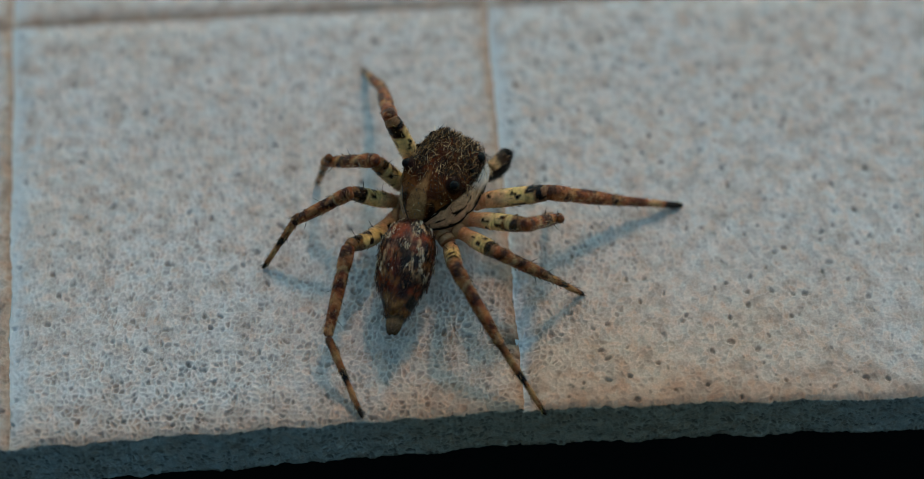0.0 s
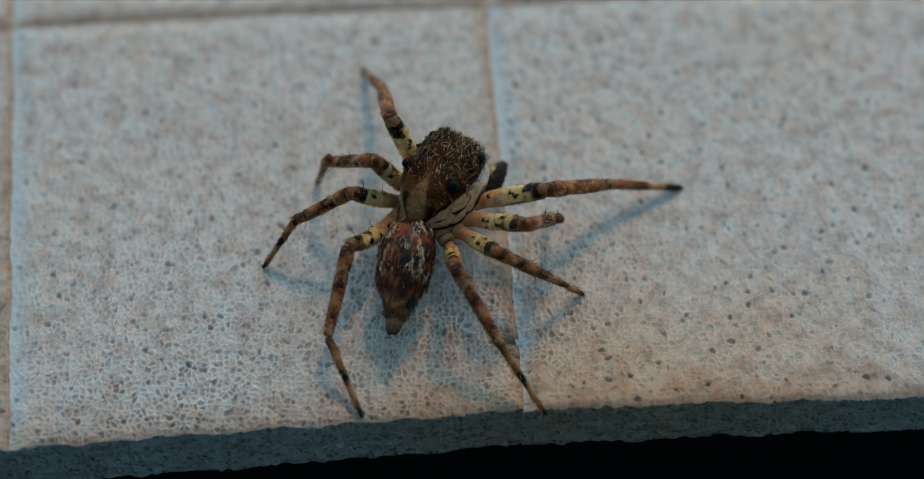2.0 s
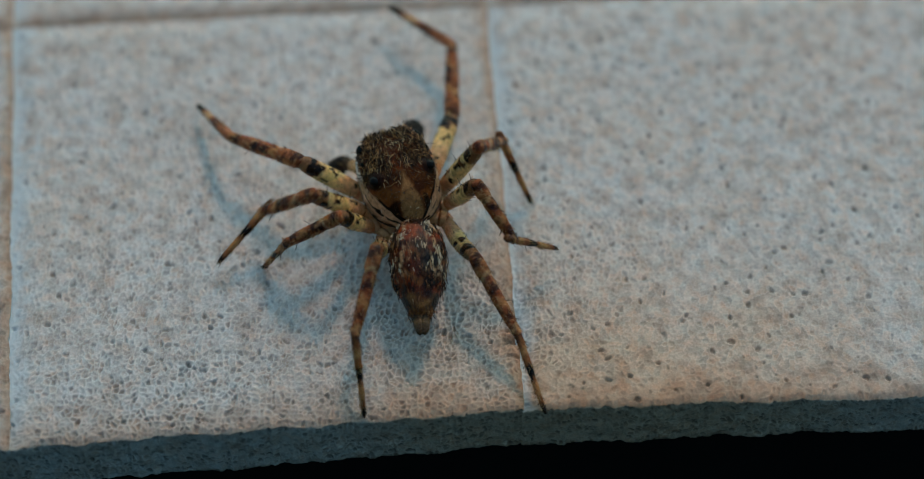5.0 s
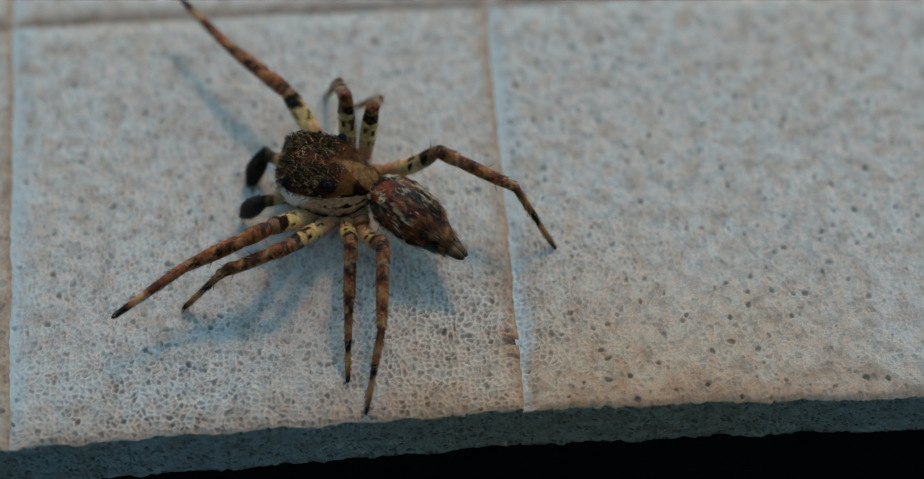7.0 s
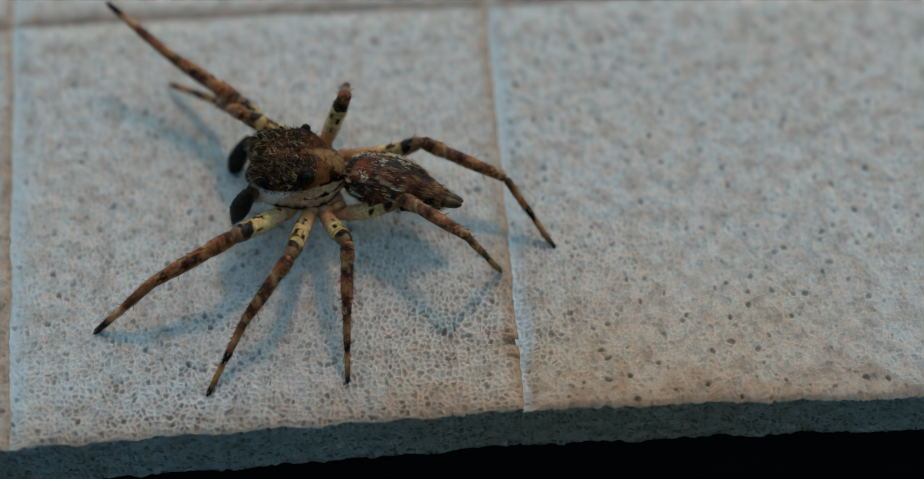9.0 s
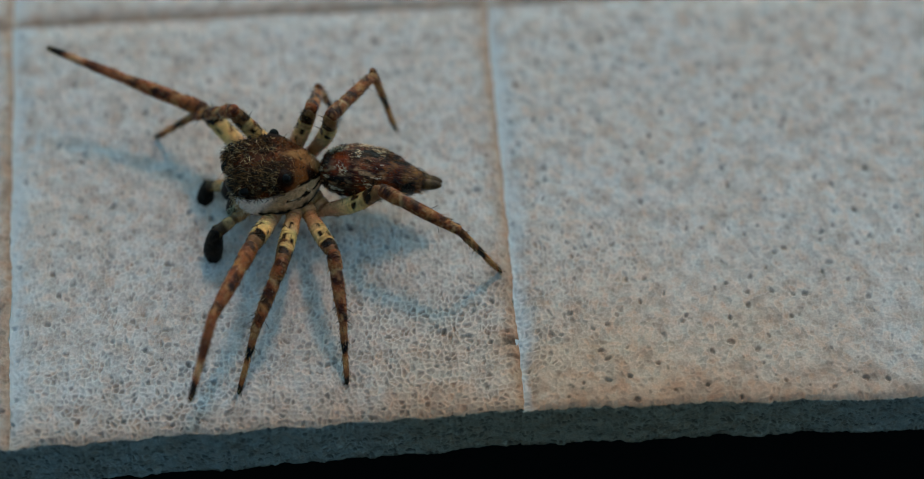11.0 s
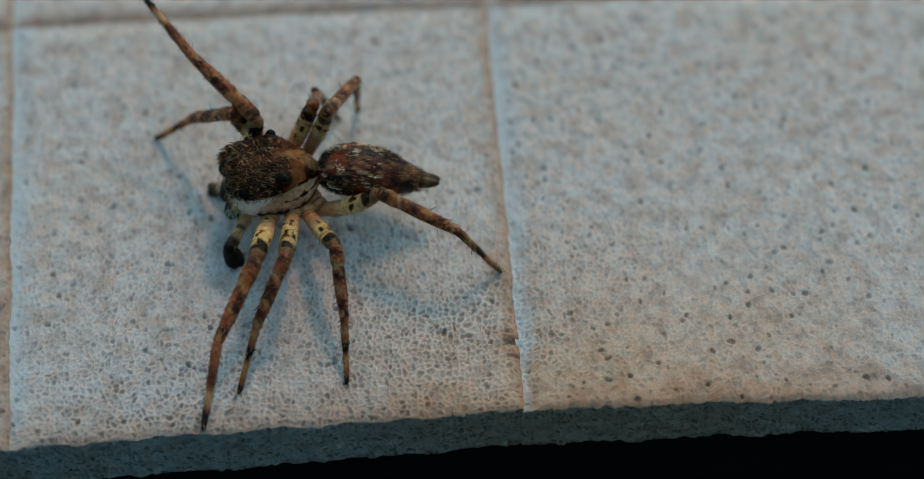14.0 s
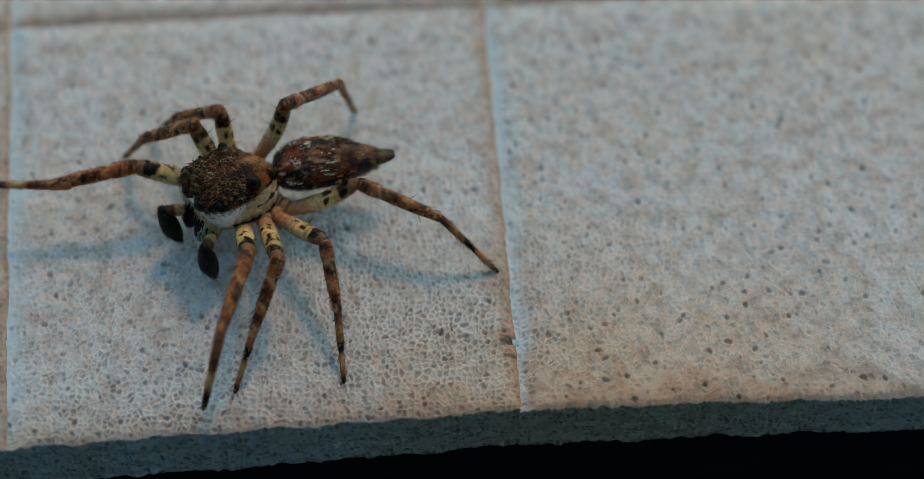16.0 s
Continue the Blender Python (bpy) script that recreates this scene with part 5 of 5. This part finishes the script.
LEFT_LEG_3 = (
    [(0, -3.32, 0.07, 2.48, -5.04, -0.29, 1.45, -6.05, -1.06, 0.01), (2, -3.32, 0.07, 2.48, -5.04, -0.29, 1.45, -6.05, -1.06, 0.01), (2.2, -3.36, -0.18, 2.59, -5.06, -0.29, 1.48, -6.05, -1.06, 0.01), (2.5, -3.4, -0.97, 2.69, -5.15, -1.11, 1.69, -6.05, -1.06, 0.01), (4.2, -3.4, -0.97, 2.69, -5.15, -1.11, 1.69, -6.05, -1.06, 0.01)],
    [(4.6, -3.49, -0.97, 2.82, -5.18, -1.16, 1.72, -6.05, -1.06, 0.01), (4.9, -3.57, -1.03, 2.88, -5.23, -1.24, 1.74, -6.05, -1.06, 0.01), (5.2, -3.65, -1.14, 2.93, -5.29, -1.33, 1.76, -6.05, -1.05, 0.01), (5.6, -3.71, -1.36, 2.93, -5.38, -1.45, 1.79, -6.02, -1, 0.03), (5.9, -3.76, -1.51, 2.89, -5.43, -1.51, 1.74, -6, -0.96, -0.02), (6.3, -4.25, -1.93, 2.88, -5.32, -1.46, 1.49, -5.99, -0.95, -0.03), (6.5, -3.15, -1.52, 2.03, -3.67, -3.15, 3.05, -4.33, -3.52, 1.27), (7, -3.29, -1.58, 2.3, -3.37, -3.34, 1.14, -3.39, -5.09, 0.01), (7.5, -3.4, -1.58, 2.07, -3.39, -3.4, 1.05, -3.39, -5.12, 0.01)],
    [(8, -3.4, -1.55, 2.24, -3.42, -3.4, 1.12, -3.39, -5.11, 0.01), (9, -3.4, -1.55, 2.24, -3.42, -3.4, 1.12, -3.39, -5.11, 0.01)],
    [(9.4, -3.53, -1.71, 2.01, -3.43, -3.51, 1.09, -3.39, -5.11, 0.01), (9.8, -3.59, -1.71, 2, -3.45, -3.51, 1.08, -3.39, -5.11, 0.01), (10.2, -3.67, -1.7, 1.98, -3.48, -3.51, 1.07, -3.39, -5.11, 0.01), (10.7, -3.77, -1.7, 1.92, -3.51, -3.51, 1.05, -3.4, -5.14, 0.02), (11.1, -3.83, -1.7, 1.87, -3.53, -3.52, 1.02, -3.41, -5.15, 0.01), (11.5, -3.75, -1.58, 2.05, -3.5, -3.41, 1.03, -3.41, -5.15, 0.01), (14, -3.75, -1.58, 2.05, -3.5, -3.41, 1.03, -3.41, -5.15, 0.01), (14.5, -3.76, -1.5, 1.87, -3.49, -3.37, 0.97, -3.41, -5.15, 0.01), (15, -3.91, -1.49, 2.05, -3.57, -3.34, 1.03, -3.41, -5.14, 0.01)],
    [(15.5, -3.91, -1.49, 2.05, -3.57, -3.34, 1.03, -3.41, -5.14, 0.01), (16, -4, -1.35, 2.03, -3.6, -3.26, 1.02, -3.41, -5.12, 0.01)],
)
LEFT_LEG_4 = (
    [(0, -3.36, -1.62, 2.2, -3.97, -4.11, 1.06, -2.93, -6.28, 0.01), (2, -3.36, -1.62, 2.2, -3.97, -4.11, 1.06, -2.93, -6.28, 0.01), (2.2, -2.83, -1.82, 2.36, -3.57, -4.15, 1.29, -2.9, -6.29, 0.01), (2.5, -2.42, -2.23, 2.77, -3.26, -4.67, 1.8, -2.9, -6.32, 0.01), (4.2, -2.42, -2.23, 2.77, -3.26, -4.67, 1.8, -2.9, -6.32, 0.01)],
    [(4.6, -2.45, -2.21, 2.82, -3.18, -4.59, 1.83, -2.9, -6.32, 0.01), (4.9, -2.49, -2.14, 2.84, -3.15, -4.54, 1.83, -2.88, -6.29, 0.03), (5.2, -2.54, -2.08, 2.84, -3.1, -4.5, 1.84, -2.86, -6.25, 0.03), (5.6, -2.56, -2.04, 2.78, -2.97, -4.53, 1.87, -2.85, -6.23, 0), (5.9, -2.55, -2.02, 2.71, -2.86, -4.56, 1.91, -2.85, -6.23, 0), (6.3, -2.53, -2.03, 2.62, -2.78, -4.66, 1.87, -2.85, -6.23, 0), (6.5, -2.14, -1.49, 2, -2.34, -4.08, 1.43, -2.85, -6.19, 0.01), (7, -2.35, -1.48, 2.11, -2.36, -4.04, 1.46, -2.84, -6.18, 0.01), (7.5, -1.49, -0.15, 2.06, 0.34, -1.95, 2.67, 1.56, -1.86, 0.46)],
    [(8, -1.78, 0.25, 1.92, 0.11, -1.38, 2.36, 1.21, -1.2, 0.01), (9, -1.78, 0.25, 1.92, 0.11, -1.38, 2.36, 1.21, -1.2, 0.01)],
    [(9.4, -1.69, 0.3, 2.26, 0.3, -1.5, 2.36, 1.21, -1.2, 0.01), (9.8, -1.85, 0.27, 2.32, 0.22, -1.43, 2.33, 1.21, -1.2, 0.02), (10.2, -2.06, 0.24, 2.38, 0.12, -1.32, 2.29, 1.21, -1.21, 0.01), (10.7, -2.31, 0.21, 2.43, -0.02, -1.17, 2.22, 1.21, -1.21, 0), (11.1, -2.45, 0.2, 2.44, -0.11, -1.07, 2.16, 1.21, -1.21, 0), (11.5, -2.47, 0.19, 2.29, -0.14, -1.05, 2.09, 1.21, -1.21, 0), (14, -2.47, 0.19, 2.29, -0.14, -1.05, 2.09, 1.21, -1.21, 0), (14.5, -2.59, 0.42, 2.1, -0.25, -0.91, 2.02, 1.2, -1.21, 0.01), (15, -2.74, 0.74, 1.9, -0.34, -0.48, 1.82, 1.2, -1.21, 0.01)],
    [(15.5, -2.74, 0.74, 1.9, -0.34, -0.48, 1.82, 1.2, -1.21, 0.01), (16, -3.08, 0.8, 1.93, -0.54, -0.26, 1.58, 1.2, -1.21, 0.01)],
)
RIGHT_PALP = (
    [(0, 16.36, 1.94, 61.97, -118.05), (0.5, 16.84, -16.2, 31.05, -120.89), (1, 18.41, -33.5, 34.84, -124.21), (1.5, 2.88, -6.82, -91.21, -55.06), (2, 6.98, -26.95, 167.55, 9.51), (2.2, 18.81, -4.82, 36.76, -112.03), (2.5, 5.19, -14.73, 3.96, -37.6), (3, 19.23, -32.6, 7.93, -40.91), (3.5, -0.85, -12.06, 5.25, -28.92), (4, 18.65, -34.8, 7.17, -41.85), (4.2, 35.74, -29.42, 10.74, -28.76)],
    [(4.6, 35.24, -24.07, 8.39, -31.07), (4.9, 34.37, -14.76, 4.31, -35.08), (5.2, 33.28, -3.14, -0.8, -40.09), (5.6, 31.81, 12.56, -7.69, -46.86), (5.9, 30.94, 21.87, -11.77, -50.87), (6.3, 30.44, 27.23, -14.12, -53.18), (6.5, 20.49, -8.68, 4.92, -72.3), (7, 7.43, 12.45, -44.25, -57.52), (7.5, 24.08, 6.22, -3.78, -89.51), (8, 60.48, -18.94, -10.8, -49.73), (8.5, 33.41, -27.85, 64.28, -121.07), (9, 58.95, -9.72, -32.08, -60.51)],
    [(9.4, 56.87, -10.94, -33.33, -60.89), (9.8, 51.61, -14.02, -36.49, -61.84), (10.2, 44.67, -18.09, -40.65, -63.09), (10.7, 35.91, -23.22, -45.91, -64.67), (11.1, 30.65, -26.3, -49.07, -65.61), (11.5, 28.56, -27.52, -50.32, -65.99), (12, 44.18, -28.14, -17.55, -103.76), (12.5, 52.44, -1.6, -47.11, 32.34), (13, 48.63, -12.42, 8.56, -61.13), (13.5, -1.11, -9.64, -3.96, -77.82), (14, 42.58, -36.98, 11.1, -108.09), (14.5, 58.62, -24.77, 14.06, -75.29), (15, 73.92, -30.5, -6.15, -83.59), (15.5, 4.8, -14.96, -31.37, -66.71), (16, 4.77, 18.85, 37.44, -104.07)],
)
LEFT_PALP = (
    [(0, -22.23, -24.77, -47.28, -69.85), (1, -22.23, -24.77, -47.28, -69.85), (1.5, -21.79, -24.24, -46.91, -69.69), (2, -21.77, -24.08, -45.28, -69.78), (2.2, 25.52, -15.27, -12.53, -71.95), (2.5, -5.07, -11.33, -0.87, -38.56), (3, -28.93, -23.65, -8.55, -40.28), (3.5, -10.08, -9.42, -6.84, -31.8), (4, -27.81, -25.03, -8.75, -42.08), (4.2, -43.43, -27.36, -20.63, -41.9)],
    [(4.6, -40.46, -24.35, -25.58, -48.53), (4.9, -35.3, -19.13, -34.16, -60.06), (5.2, -28.85, -12.6, -44.88, -74.46), (5.6, -20.14, -3.79, -59.36, -93.92), (5.9, -14.98, 1.43, -67.95, -105.44), (6.3, -12.01, 4.44, -72.89, -112.08), (6.5, 20.9, -21.74, -2.77, -79.56), (7, -41.34, 25.7, 6.93, -53.89), (7.5, -34.53, 21.66, -19.29, -96.45), (8, 7.09, -25.25, -54.8, 29.22), (8.5, -40.17, -19.6, 35.25, -106.95), (9, -43.36, 45.25, -12.42, -66.22)],
    [(9.4, -42.15, 41.5, -13.65, -66.95), (9.8, -39.09, 32.03, -16.75, -68.78), (10.2, -35.06, 19.54, -20.83, -71.2), (10.7, -29.96, 3.77, -25.99, -74.26), (11.1, -26.9, -5.7, -29.09, -76.09), (11.5, -25.69, -9.45, -30.31, -76.82), (12, -60.11, -30.4, 22.4, -109.59), (12.5, -55.59, 26.24, -46.55, -67.1), (13, -24.32, 42.99, 19.49, -70.15), (13.5, -25.5, -7.56, -4.07, -80.03), (14, -47.51, -16.01, -13.37, -97.85), (14.5, -46.07, 28.29, -58.39, -68.2), (15, -39.01, 33.71, 16.75, -80.31), (15.5, -35.28, -10.11, -52.62, -69.13), (16, -40.3, 12.22, -8.29, -95.28)],
)


def table(stretches):
    rows = [r for s in stretches for r in s]
    return [r[0] for r in rows], [r[1:] for r in rows]


def body_pose(r):
    return pose(r[0] * MM, r[1] * MM, r[2] * MM) @ pose(0, 0, 0, 0, 0, r[3]) @ pose(0, 0, 0, r[4]) @ pose(0, 0, 0, 0, r[5])


def along(start, y, across):
    """A pose at start with its y along the way y; across: the way nearest to its x."""
    y = y.normalized()
    z = across.cross(y).normalized()
    x = y.cross(z)
    m = Matrix((x, y, z)).transposed().to_4x4()
    m.translation = start
    return m


def direction(turn, rise):
    a, e = radians(turn), radians(rise)
    return Vector((math.sin(a) * math.cos(e), math.cos(a) * math.cos(e), math.sin(e)))


def motions():
    times = [round(0.1 * i, 1) for i in range(161)]
    ts, rows = table(BODY)
    state = smooth_rows(ts, rows, times)
    bodies = [body_pose(r) for r in state]
    walk(spider, list(zip(times, bodies)))
    walk(abdomen, [(t, pose(0, 0, 0, 0, 0, r[6]) @ pose(0, 0, 0, -r[7])) for t, r in zip(times, state)])
    paths = {("right", 0): RIGHT_LEG_1, ("right", 1): RIGHT_LEG_2, ("right", 2): RIGHT_LEG_3, ("right", 3): RIGHT_LEG_4,
             ("left", 0): LEFT_LEG_1, ("left", 1): LEFT_LEG_2, ("left", 2): LEFT_LEG_3, ("left", 3): LEFT_LEG_4}
    for (word, k), stretches in paths.items():
        side = 1 if word == "right" else -1
        ts, rows = table(stretches)
        joints = smooth_rows(ts, rows, times)
        a, b, c = SEGMENTS[k][0] * 1.08 * MM, SEGMENTS[k][1] * 1.04 * MM, SEGMENTS[k][2] * 1.03 * MM
        x, y, z = HIPS[k]
        out = ([], [], [])
        last = None
        for t, body, j in zip(times, bodies, joints):
            hip = body @ Vector((side * x * MM, y * MM, z * MM))
            knee, ankle, tip = (Vector(j[i:i + 3]) * MM for i in (0, 3, 6))
            across = (tip - hip).cross(Vector((0, 0, 1))).normalized()
            up = along(knee - (knee - hip).normalized() * a * 0.985, knee - hip, across)
            way = (ankle - knee).normalized()
            mid = along((knee + ankle) * 0.5 - way * b * 0.5, way, across)
            way = (tip - ankle).normalized()
            low = along(tip - way * c, way, across)
            local = body.inverted() @ up
            for store, m in zip(out, (local, up.inverted() @ mid, up.inverted() @ low)):
                store.append((t, m))
        for ob, way in zip(legs[word, k], (0, 1, 1, 2, 2)):
            walk(ob, out[way])
    for word, stretches in (("right", RIGHT_PALP), ("left", LEFT_PALP)):
        side = 1 if word == "right" else -1
        ts, rows = table(stretches)
        state = smooth_rows(ts, rows, times)
        base = Vector((side * PALP_BASE[0], PALP_BASE[1], PALP_BASE[2])) * MM
        arms, bulbs = [], []
        for t, r in zip(times, state):
            d = direction(r[0], r[1])
            arm = along(base, d, Vector((1, 0, 0)))
            tip = along(base + d * PALP_ARM * 0.97 * MM, direction(r[2], r[3]), Vector((1, 0, 0)))
            arms.append((t, arm))
            bulbs.append((t, arm.inverted() @ tip))
        walk(palps[word][0], arms)
        walk(palps[word][1], bulbs)


motions()
